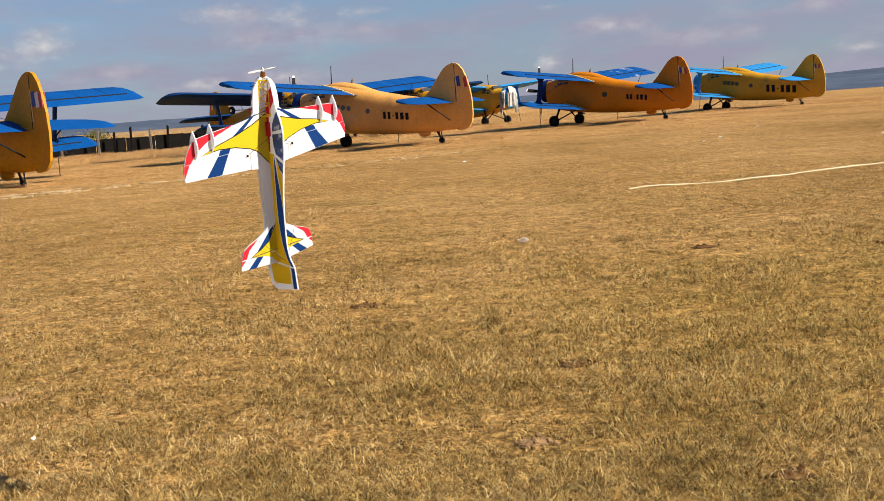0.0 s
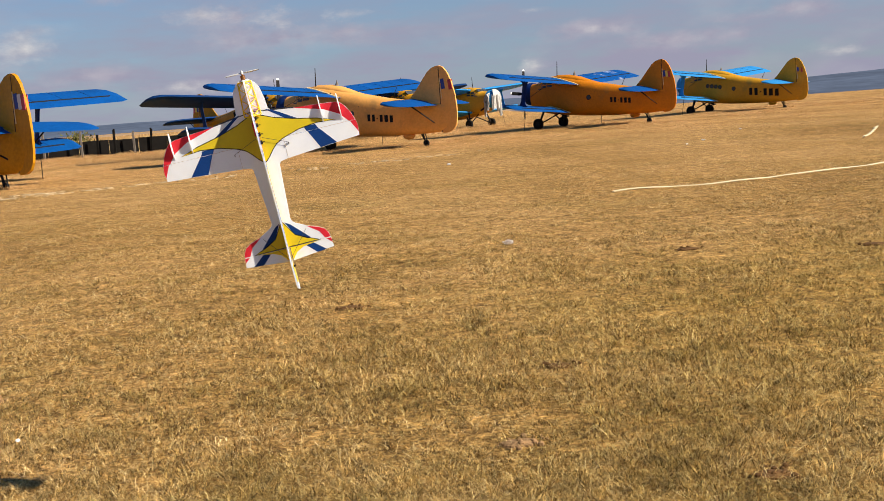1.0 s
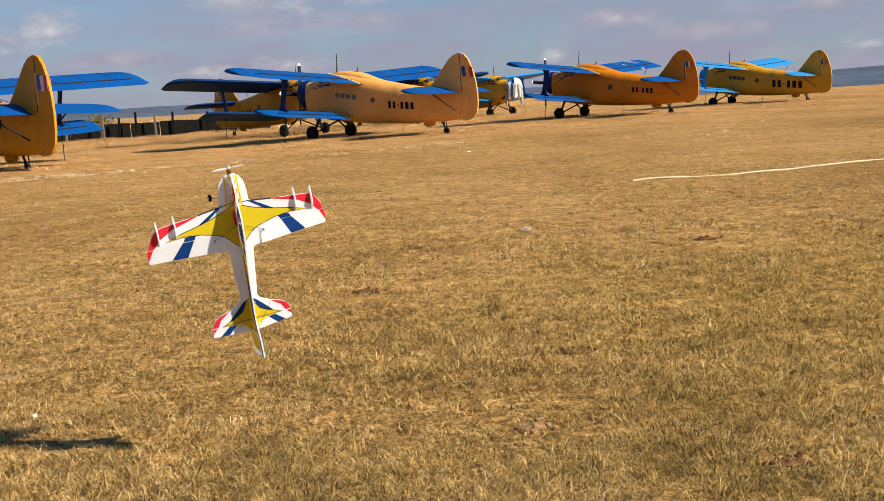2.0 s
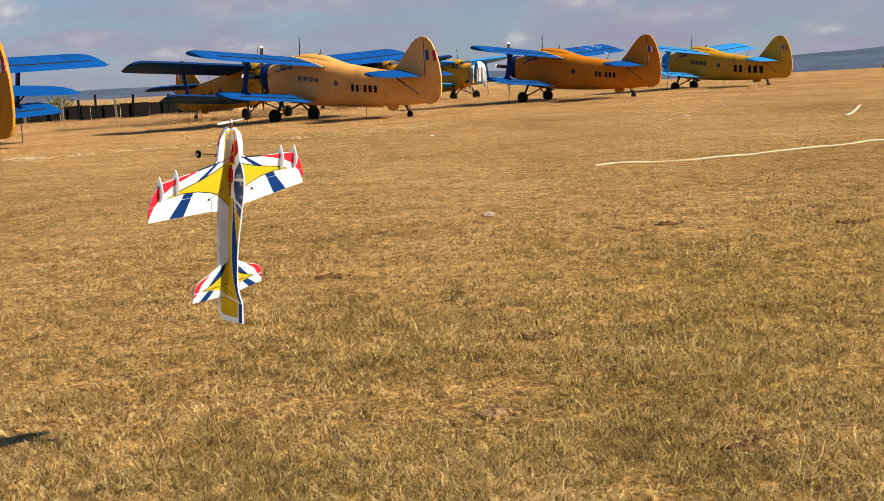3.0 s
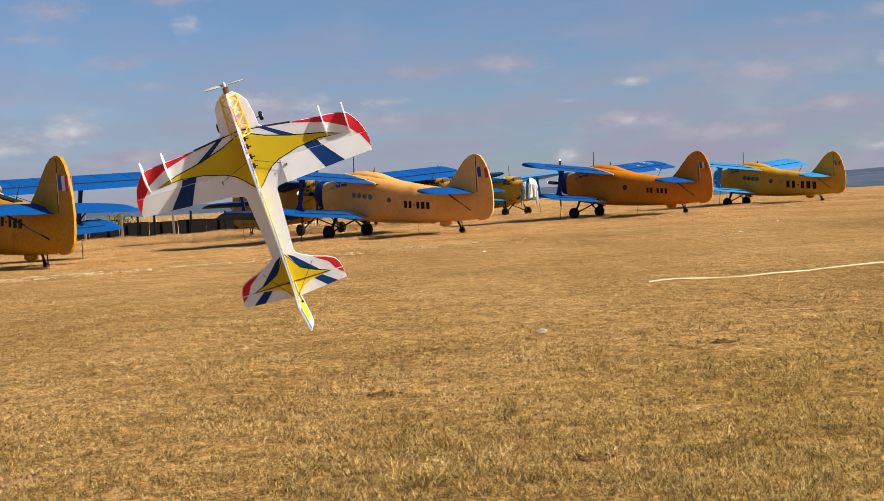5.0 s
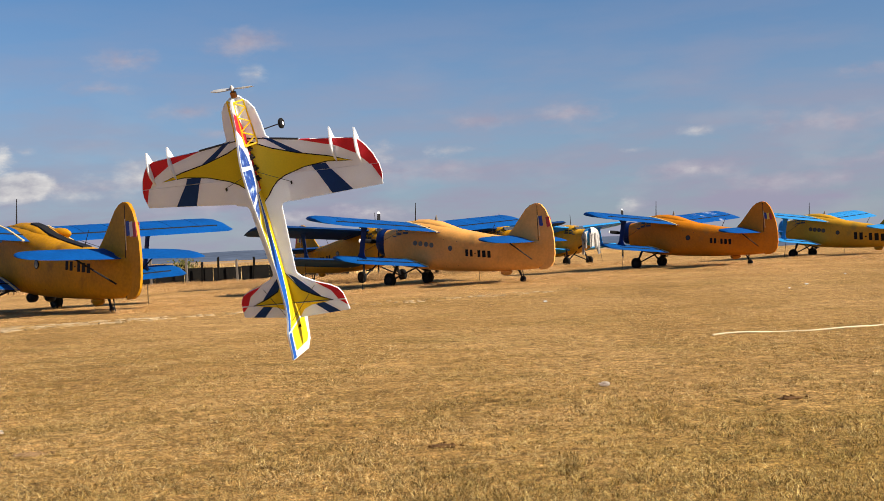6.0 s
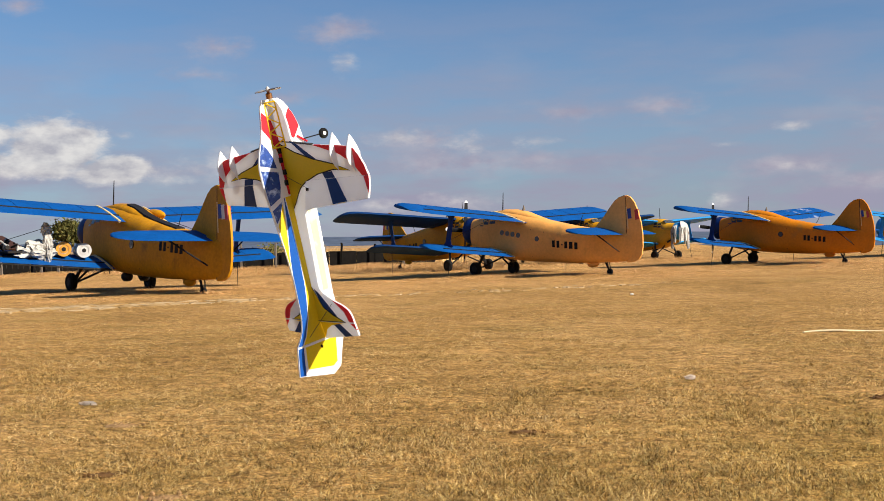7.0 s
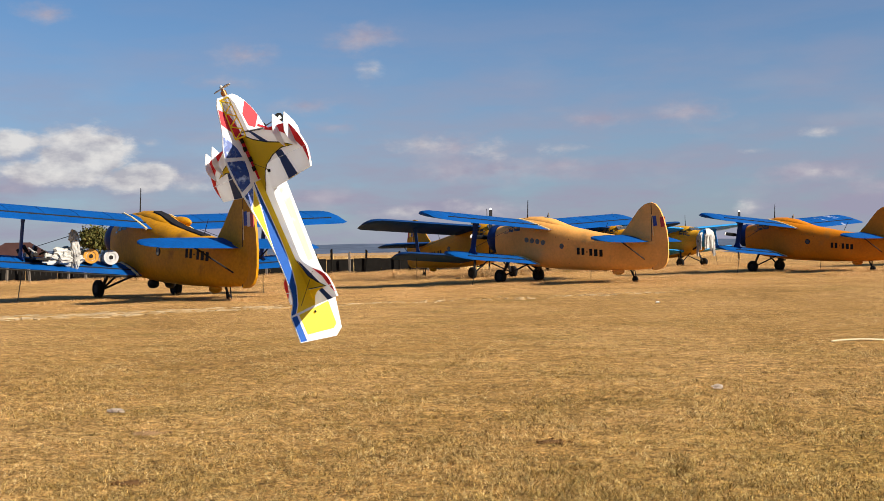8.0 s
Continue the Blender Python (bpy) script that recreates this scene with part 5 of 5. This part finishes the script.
def fence():
    """Concrete posts before a low dark board wall."""
    rng = random.Random(8)
    wall = tagged(new("fence"), "row of weathered concrete posts with a low dark board wall", "fence")
    a, b = Vector((-62.0, 73.0, 0)), Vector((-17.0, 97.0, 0))
    d = (b - a).normalized()
    n = Vector((-d.y, d.x, 0))
    rot = Matrix.Rotation(math.atan2(d.y, d.x), 3, "Z")
    total = (b - a).length
    s = 0.0
    while s < total:
        p = a + d * (s + 1.2)
        part("board", mesh("board", *box((p.x, p.y, 0.42 + rng.uniform(-0.03, 0.03)), (rng.uniform(2.34, 2.39), 0.08, 1.30), rot), DARK_WALL), wall)
        s += 2.4
    s = 0.3
    while s < total:
        p = a + d * s - n * (0.25 + rng.uniform(0, 1.4))
        h = rng.uniform(1.45, 1.95)
        lean = Matrix.Rotation(radians(rng.uniform(-5, 5)), 3, "Y")
        part("post", mesh("post", *join([box((p.x, p.y, h / 2 - 0.2), (0.16, 0.14, h + 0.4), lean), box((p.x + 0.03, p.y, h + 0.02), (0.13, 0.12, 0.10), lean)]), CONCRETE if rng.random() < 0.7 else DARK_WALL), wall)
        s += rng.choice((1.3, 1.6, 2.3, 2.9))
    return wall


def hose(name, pts, r, label):
    """A flat cream hose lying on the grass."""
    rng = random.Random(5)
    vs, fs = [], []
    P = [Vector((*p, 0)) for p in pts]
    out = []
    for p, q in zip(P, P[1:]):
        k = max(2, int((q - p).length / 0.15))
        out += [p.lerp(q, i / k) for i in range(k)]
    out.append(P[-1])
    rings = []
    for i, p in enumerate(out):
        d = (out[min(i + 1, len(out) - 1)] - out[max(i - 1, 0)]).normalized()
        nrm = Vector((-d.y, d.x, 0))
        wob = nrm * 0.03 * math.sin(i * 0.9) + Vector((0, 0, 0.012 * math.sin(i * 0.53)))
        wob.z += float(swell(np.float64(p.x), np.float64(p.y)))
        rings.append([p + wob + nrm * math.cos(t) * r * 1.6 + Vector((0, 0, 0.008 + math.sin(t) * r)) for t in [2 * math.pi * j / 8 for j in range(8)]])
    return tagged(new(name, mesh(name, *loft(rings), ROPE, True)), label, "hose")


def crumple(name, x, y, size, label, mat=PLASTIC, seed=1, z=0.02, squash=0.5):
    rng = random.Random(seed)
    bm = bmesh.new()
    bmesh.ops.create_icosphere(bm, subdivisions=4, radius=1.0)
    for v in bm.verts:
        k = 1 + 0.35 * noise.noise(v.co * 1.7 + Vector((seed * 3.1, 0, 0))) + 0.25 * noise.noise(v.co * 4 + Vector((0, seed * 2.3, 0))) - 0.22 * abs(noise.noise(v.co * 7 + Vector((0, 0, seed * 1.7))))
        v.co = Vector((v.co.x * size[0], v.co.y * size[1], v.co.z * size[2])) * k
    me = bpy.data.meshes.new(name)
    bm.to_mesh(me)
    bm.free()
    me.materials.append(mat)
    ob = tagged(new(name, me), label, "litter")
    ob.matrix_basis = pose(x, y, z + size[2] * 0.8 + (float(swell(np.float64(x), np.float64(y))) if z < 0.1 else 0.0), 0, 0, rng.uniform(0, 360))
    return ob


ground()
grass()
verge()
track()
# both hill ranges wear the haze as surface colour
ridge("backdrop_hills", (-1900, 2600, 0), (900, 3300, 0), 31, 400, 2, HILL, "low hills far off, haze painted in blue", 0.3, -26)
ridge("backdrop_ridge", (420, 2300, 0), (2900, 2300, 0), 30, 500, 5, HILL, "wooded ridge far off, haze painted in blue", 0.5, -27)
ridge("backdrop_fields", (-700, 620, 0), (60, 760, 0), 0.8, 60, 7, FAR_FIELD, "pale stubble fields behind the fence", 0.3)


def hut(m, w, d, h, label):
    top = tagged(new("building"), label, "building")
    top.matrix_basis = m
    part("wall", mesh("wall", *box((0, 0, h / 2), (w, d, h)), PLASTER), top)
    o = 0.5
    vs = [(-w / 2 - o, -d / 2 - o, h), (w / 2 + o, -d / 2 - o, h), (w / 2 + o, d / 2 + o, h), (-w / 2 - o, d / 2 + o, h), (-w / 2 + d / 2, 0, h + d * 0.36), (w / 2 - d / 2, 0, h + d * 0.36)]
    part("roof", mesh("roof", vs, [(0, 1, 5, 4), (1, 2, 5), (2, 3, 4, 5), (3, 0, 4), (0, 3, 2, 1)], ROOF), top, "brown tin hip roof")
    for i in range(3):
        x = -w / 2 + w * (i + 0.5) / 3
        wn = part("window", mesh("window", *box((x, -d / 2 - 0.02, h * 0.55), (1.1, 0.08, 1.2)), GLASS_DARK), top)
    return top


hut(pose(-131, 222, -0.4, 0, 0, 26), 13, 8, 2.7, "low tan house with a brown hip roof")
hut(pose(-150, 222, -0.4, 0, 0, 26), 9, 7, 2.2, "low tan outbuilding with a brown roof")
tree(pose(-42.6, 84.9, 0), 4.5, 2.6, "olive-green leafy tree behind the parked machines", 9000, seed=3)
tree(pose(-43, 92, 0), 6.2, 4.0, "bare grey leafless tree beyond the fence", bare=True, seed=6)
tree(pose(-34.5, 112, -0.9), 2.6, 4.0, "low olive bush by the fence", 1600, seed=9)
fence()


def van(x, y, turn):
    """A small white van, far off on the edge of the field."""
    top = tagged(new("van"), "small white van parked far off on the field", "van")
    top.matrix_basis = pose(x, y, float(swell(np.float64(x), np.float64(y))), 0, 0, turn)
    side = [(-2.1, 0.35), (2.05, 0.35), (2.1, 0.95), (1.45, 1.12), (0.95, 1.85), (0.7, 1.95), (-1.95, 1.95), (-2.1, 1.75)]
    part("body", mesh("body", *slab(side, 1.7, "V"), WHITE), top)
    part("windscreen", mesh("windscreen", *box((0, 1.24, 1.48), (1.5, 0.03, 0.72), Matrix.Rotation(radians(34), 3, "X")), GLASS_DARK), top)
    part("rear_window", mesh("rear_window", *box((0, -2.06, 1.45), (1.3, 0.06, 0.5)), GLASS_DARK), top)
    for s in (-1, 1):
        part("side_window", mesh("side_window", *box((s * 0.85, 0.3, 1.5), (0.03, 1.0, 0.5)), GLASS_DARK), top)
        for f in (-1.35, 1.3):
            part("wheel", mesh("wheel", *lathe([(-0.09, 0.1), (-0.1, 0.27), (-0.06, 0.32), (0.06, 0.32), (0.1, 0.27), (0.09, 0.1)], 16, "x", (s * 0.78, f, 0.31)), RUBBER, True), top)
    return top


van(98.5, 230, 35)

# ---- the row of parked machines ----
def heading(x, y, a):
    return pose(x, y, 0, 0, 0, 90 - a)


# the nearest machine leans a little on its right leg
NEAR = heading(-14.40, 39.18, 39.6) @ pose(0, 0, 0, 0.75, 1.15, 0)


biplane(NEAR, "mustard biplane with bright blue wings and spray boom on grass", MUSTARD, BLUE, 0.95, (FLAG_BLUE, FLAG_WHITE, FLAG_RED), prop=False, sprayer=True, reg=(2.80, 1.68), ports=False, drop=0.20)
biplane(heading(0.48, 58.92, 32.0), "faded light-orange biplane with blue wings and black propeller, parked", APRICOT, BLUE, 1.0, (FLAG_BLUE, APRICOT, FLAG_RED))
biplane(heading(15.42, 74.99, 36.8), "deep orange biplane with blue wings, paint flaking on one wing", ORANGE, BLUE, 0.95, (FLAG_BLUE, FLAG_YELLOW, FLAG_RED), reg=(3.15, 1.44), ports=False, right_paint=FLAKED, badge=0.78)
biplane(heading(30.02, 92.31, 40.5) @ pose(0, 0, -0.12), "ochre biplane with pale blue wings and large dark markings", OCHRE, SKY_BLUE, 1.6, (FLAG_BLUE, OCHRE, FLAG_RED), prop=False, reg=(3.40, 1.36), badge=0.7)
# the next two have blue wings coloured dark to stand for shade
biplane(pose(-15.5, 79.2, 0, 0, 0, -132.5), "mustard biplane, shade painted into its blue wings, facing the others", MUSTARD, TAPE_AND_SHADE_BLUE, 1.1, (FLAG_BLUE, FLAG_YELLOW, FLAG_RED), prop=False, ports=False)
biplane(pose(-7.9, 94.0, 0, 0, 0, -127.6), "mustard biplane in the second row, largely hidden", MUSTARD, TAPE_AND_SHADE_BLUE, 1.0, None, prop=False, ports=False)
wreck = biplane(pose(-1.6, 108.0, 0, 0, 0, -128.7), "ochre biplane with a white rag over its nose", OCHRE, SKY_BLUE, 1.0, None, prop=False, ports=False)


def near_wing(l, s):
    """A place on the top of the nearest machine's left lower wing."""
    return NEAR @ Vector((-l, *on_wing(LOWER, l, s)[1:]))


def drum(p, mat, mat2, turn, label):
    top = tagged(new("drum"), label, "drum")
    top.matrix_basis = pose(p.x, p.y, p.z, 0, 0, turn)
    part("shell", mesh("shell", *lathe([(-0.42, 0.25), (-0.41, 0.285), (-0.14, 0.285), (-0.125, 0.30), (-0.11, 0.285), (0.11, 0.285), (0.125, 0.30), (0.14, 0.285), (0.41, 0.285), (0.42, 0.25)], 24, "y", (0, 0, 0.29)), mat, True), top)
    part("rim", mesh("rim", *lathe([(-0.41, 0.292), (-0.45, 0.292), (-0.45, 0.19), (-0.41, 0.19)], 24, "y", (0, 0, 0.29)), mat2, True), top)
    part("lid", mesh("lid", *lathe([(-0.42, 0.17), (-0.436, 0.165), (-0.44, 0.12)], 20, "y", (0, 0, 0.29)), mat2, True), top)
    part("bung", mesh("bung", *lathe([(-0.42, 0.09), (-0.455, 0.08), (-0.46, 0.02)], 14, "y", (0, 0, 0.29)), SOOT, True), top)
    return top


drum(near_wing(1.78, 0.45), DRUM_WHITE, DRUM_WHITE, 38, "white drum lying on the lower wing")
drum(near_wing(2.55, 0.45), DRUM_WHITE, DRUM_ORANGE, 30, "white drum with an orange end lying on the lower wing")


def heap():
    p = near_wing(3.55, 0.5)
    ob = crumple("tarpaulin", p.x, p.y, (1.15, 0.60, 0.42), "crumpled white tarpaulin heaped on the lower wing", TARP, 4, p.z - 0.15)
    ob["category"] = "tarpaulin"
    p = near_wing(3.45, 0.8)
    ob = crumple("tarpaulin", p.x, p.y, (0.22, 0.20, 0.62), "upright bundle of white cloth on the wing", TARP, 7, p.z + 0.12)
    ob["category"] = "tarpaulin"
    ob = crumple("tarpaulin", p.x - 0.10, p.y + 0.03, (0.20, 0.16, 0.26), "loose white rag on top of the heap", TARP, 12, p.z + 1.02)
    ob["category"] = "tarpaulin"
    p = near_wing(4.9, 0.45)
    eng = tagged(new("engine_part"), "dismantled grey engine parts lying on the lower wing", "engine part")
    eng.matrix_basis = pose(p.x, p.y, p.z, 0, 0, -30)
    rng = random.Random(2)
    for i in range(16):
        a = Vector((rng.uniform(-0.7, 0.7), rng.uniform(-0.25, 0.25), rng.uniform(0.0, 0.35)))
        b = a + Vector((rng.uniform(-0.35, 0.35), rng.uniform(-0.2, 0.2), rng.uniform(-0.05, 0.28)))
        part("pipe", mesh("pipe", *tube(a, b, rng.uniform(0.03, 0.09), n=8), SOOT if i % 3 else TARP, True), eng)
    part("base_tray", mesh("base_tray", *box((0, 0, 0.02), (1.6, 0.6, 0.08)), SOOT), eng)


heap()


def nose_cloth():
    """The white rag hanging over the nose of the machine in the second row."""
    rng = random.Random(6)

    def sheet(a0, a1, r, top_z, low_z, seed):
        """A ragged hanging strip round the nose, with folds and thickness."""
        rows = []
        for j in range(9):
            z = top_z + (low_z - top_z) * j / 8
            ring = []
            for i in range(7):
                a = a0 + (a1 - a0) * i / 6 * (1 - 0.35 * j / 8) + 0.10 * noise.noise(Vector((seed, j * 0.5, 0)))
                q = r * (1 if j > 1 else 0.45 + 0.4 * j) + 0.07 * math.sin(i * 2.1 + seed) + 0.06 * noise.noise(Vector((i * 0.9, j * 0.6, seed)))
                ring.append(Vector((math.cos(a) * q, 9.75 + math.sin(a) * q * 0.75, z + 0.10 * noise.noise(Vector((i, seed, j))))))
            rows.append(ring + [Vector((v.x * 0.95, 9.75 + (v.y - 9.75) * 0.95, v.z)) for v in ring[::-1]])
        return loft(rows)

    main = sheet(0.9, 2.9, 0.90, 3.10, 1.35, 1.0)
    ob = tagged(new("dust_sheet", mesh("dust_sheet", *main, TARP, True)), "torn white cloth tied over an aircraft nose", "cloth")
    for k in range(7):
        a = -0.4 + 3.8 * k / 7 + rng.uniform(-0.1, 0.1)
        part("strip", mesh("strip", *sheet(a, a + rng.uniform(0.2, 0.5), 0.96, rng.uniform(2.7, 3.0), rng.uniform(0.35, 1.5), k + 2.0), TARP, True), ob)
    ob.matrix_basis = wreck.matrix_basis.copy()


nose_cloth()

# ---- small things on the grass ----
hose("hose", [(3.05, 18.90), (3.95, 19.20), (4.85, 19.40), (5.55, 19.60), (6.25, 20.05), (7.2, 20.45), (8.5, 21.1), (11, 22.4), (15, 24)], 0.017, "cream flat hose lying across the grass")
hose("hose", [(12.15, 31.3), (13.5, 34.3), (15.9, 39.8)], 0.022, "pale marking hose stretched over the grass")
crumple("plastic_bag", 0.84, 12.95, (0.075, 0.05, 0.028), "crumpled clear plastic bag on the grass", PLASTIC, 1, 0.0)
crumple("plastic_bottle", -5.40, 10.92, (0.115, 0.045, 0.022), "crushed clear plastic bottle on the grass", PLASTIC, 2, 0.0)
crumple("paper_scrap", -2.28, 5.78, (0.013, 0.012, 0.009), "small white paper scrap on the grass", WHITE, 3, 0.03)
crumple("paper_scrap", 0.55, 33.1, (0.065, 0.04, 0.022), "small white paper scrap on the grass", WHITE, 5)
for _x, _y, _s in ((8.20, 35.73, 0.06), (9.31, 38.08, 0.06), (13.01, 46.85, 0.07)):
    crumple("paper_scrap", _x, _y, (_s, _s * 0.6, _s * 0.3), "small white paper scrap on the grass", WHITE, int(_x))


def bare_earth():
    """Worn patches where the turf is gone, each a low uneven mound of its own."""
    rng = random.Random(21)
    spots = [(x, y, r, EARTH if kind == "pale" else SOIL) for x, y, r, kind in BARE]
    for x, y, s, mt in spots:
        n = 22
        ph = rng.uniform(0, 6)
        rim = [s * (0.75 + 0.35 * noise.noise(Vector((math.cos(2 * math.pi * i / n) * 1.7, math.sin(2 * math.pi * i / n) * 1.7, ph)))) for i in range(n)]
        vs = [(0, 0, 0.010)]
        for q, h in ((0.5, 0.009), (0.85, 0.002), (1.0, -0.025)):
            vs += [(math.cos(2 * math.pi * i / n) * rim[i] * q * 1.5, math.sin(2 * math.pi * i / n) * rim[i] * q, h) for i in range(n)]
        fs = [(0, 1 + i, 1 + (i + 1) % n) for i in range(n)]
        for k in range(2):
            fs += [(1 + k * n + i, 1 + (k + 1) * n + i, 1 + (k + 1) * n + (i + 1) % n, 1 + k * n + (i + 1) % n) for i in range(n)]
        # loose clods
        pieces = [(vs, fs)]
        for _ in range(16):
            a, q, r = rng.uniform(0, 6.28), s * rng.uniform(0, 1.3) ** 0.8, rng.uniform(0.006, 0.022)
            pieces.append(lathe([(-r * 0.4, r * 0.9), (r * 0.4, r * 0.8), (r * 0.8, r * 0.2)], 6, "z", (1.4 * q * math.cos(a), q * math.sin(a), 0.004)))
        vs, fs = join(pieces)
        ob = new("bare_earth", mesh("bare_earth", vs, fs, mt, True))
        ob.matrix_basis = pose(x, y, float(swell(np.float64(x), np.float64(y))) + 0.008)
        tagged(ob, "pale bare earth showing through the turf" if mt is EARTH else "dark crumbled soil showing through the turf", "bare earth", kind="structure")


bare_earth()


def tufts():
    """Uncut grass grown up round the wheels and under the bellies."""
    rng = np.random.default_rng(31)
    spots = []
    for ob in bpy.data.objects:
        if ob.parent is None and ob.name.startswith("biplane"):
            for _ in range(70):
                k = rng.integers(0, 5)
                x, y = ((-1.75, 8.3), (1.75, 8.3), (0.0, 0.7), (rng.uniform(-1.2, 1.2), rng.uniform(-1.5, 9.0)), (rng.uniform(-5, 5), rng.uniform(3.0, 9.5)))[k]
                p = ob.matrix_basis @ Vector((x + rng.normal(0, 0.45), y + rng.normal(0, 0.45), 0))
                spots.append((p.x, p.y))
    c = np.array(spots)
    p = np.repeat(c, 70, 0) + rng.normal(0, 0.17, (len(c) * 70, 2))
    n = len(p)
    blades("tufts", p, rng.uniform(0.04, 0.20, n) * np.repeat(rng.uniform(0.4, 1.2, len(c)), 70), rng.uniform(0.005, 0.010, n), rng.uniform(0.4, 1.8, n), "uncut straw tufts round the wheels of parked aircraft", RUSSET, seed=15)


tufts()
model, AILERONS, ELEVATORS, RUDDER, PROPELLER = model_aeroplane()


def motions():
    walk(model, [
        (0.0, pose(-0.685, 4.433, 1.382, 101.8, -8.6, 46.0)),
        (0.2, pose(-0.646, 4.555, 1.355, 107.03, -8.70, 29.78)),
        (0.4, pose(-0.626, 4.492, 1.270, 105.78, -7.45, 19.11)),
        (0.5, pose(-0.611, 4.438, 1.225, 101.7, -6.6, 12.6)),
        (0.8, pose(-0.643, 4.506, 1.303, 92.10, -6.68, 6.89)),
        (1.0, pose(-0.658, 4.568, 1.380, 93.1, -9.6, 6.2)),
        (1.2, pose(-0.693, 4.673, 1.343, 95.4, -12.9, 8.0)),
        (2.3, pose(-0.968, 4.880, 0.858, 106.9, -7.5, 33.9)),
        (2.5, pose(-0.941, 4.853, 0.877, 104.9, -8.2, 40.0)),
        (2.8, pose(-0.871, 4.793, 0.972, 106.86, -6.86, 44.54)),
        (3.0, pose(-0.778, 4.684, 1.061, 106.8, -6.0, 45.8)),
        (3.2, pose(-0.677, 4.542, 1.202, 105.99, -7.15, 47.07)),
        (3.5, pose(-0.555, 4.581, 1.378, 108.7, -10.2, 43.9)),
        (3.7, pose(-0.465, 4.391, 1.527, 107.74, -12.68, 41.35)),
        (4.0, pose(-0.403, 4.264, 1.661, 108.7, -19.7, 33.3)),
        (4.2, pose(-0.403, 4.149, 1.653, 109.79, -18.38, 25.13)),
        (4.5, pose(-0.458, 3.931, 1.604, 104.5, -18.5, 10.4)),
        (4.7, pose(-0.550, 3.854, 1.605, 106.2, -17.0, 8.1)),
        (5.8, pose(-0.789, 3.563, 1.724, 117.7, -3.0, -4.8)),
        (6.0, pose(-0.802, 3.469, 1.756, 115.9, -2.6, -11.3)),
        (6.2, pose(-0.819, 3.421, 1.793, 112.78, -2.06, -17.75)),
        (6.5, pose(-0.860, 3.364, 1.796, 104.8, -1.1, -23.9)),
        (6.7, pose(-0.877, 3.301, 1.718, 106.19, -0.47, -31.14)),
        (7.0, pose(-0.963, 3.356, 1.651, 103.9, 0.2, -39.1)),
        (7.2, pose(-0.999, 3.285, 1.686, 99.67, -2.02, -36.29)),
        (7.5, pose(-1.080, 3.376, 1.709, 92.6, -8.4, -35.4)),
        (7.7, pose(-1.120, 3.506, 1.710, 99.27, -8.59, -43.58)),
        (8.0, pose(-1.229, 3.619, 1.766, 111.7, -6.0, -48.1)),
    ])
    # seconds, aileron, elevator and rudder in degrees
    throws = [
        (0.0, -2, 1, -1),
        (0.5, -1, 9, -2),
        (1.0, -1, -1, -1),
        (1.2, -2, -1, -3),
        (2.3, -5, -3, 0),
        (2.5, -5, -4, -0),
        (3.0, -2, 2, 2),
        (3.5, -4, 1, -1),
        (4.0, 6, 1, -12),
        (4.5, 4, 3, -12),
        (4.7, -6, -0, -11),
        (5.8, -8, 2, -1),
        (6.0, -6, 6, 2),
        (6.5, -6, 2, 3),
        (7.0, -16, 7, 7),
        (7.5, -6, -6, -3),
        (8.0, -12, -3, -4),
    ]
    for ob, s in AILERONS:
        walk(ob, [(t, pose(0, 0.15 * K, 0, s * a)) for t, a, e, r in throws])
    for ob in ELEVATORS:
        walk(ob, [(t, pose(0, -0.324 * K, 0, e)) for t, a, e, r in throws])
    walk(RUDDER, [(t, pose(0, -0.385 * K, 0, 0, 0, -r)) for t, a, e, r in throws])
    walk(PROPELLER, [(i / 30, pose(0, 0.453 * K, 0, 0, (i * 84) % 360, 0)) for i in range(241)])


motions()
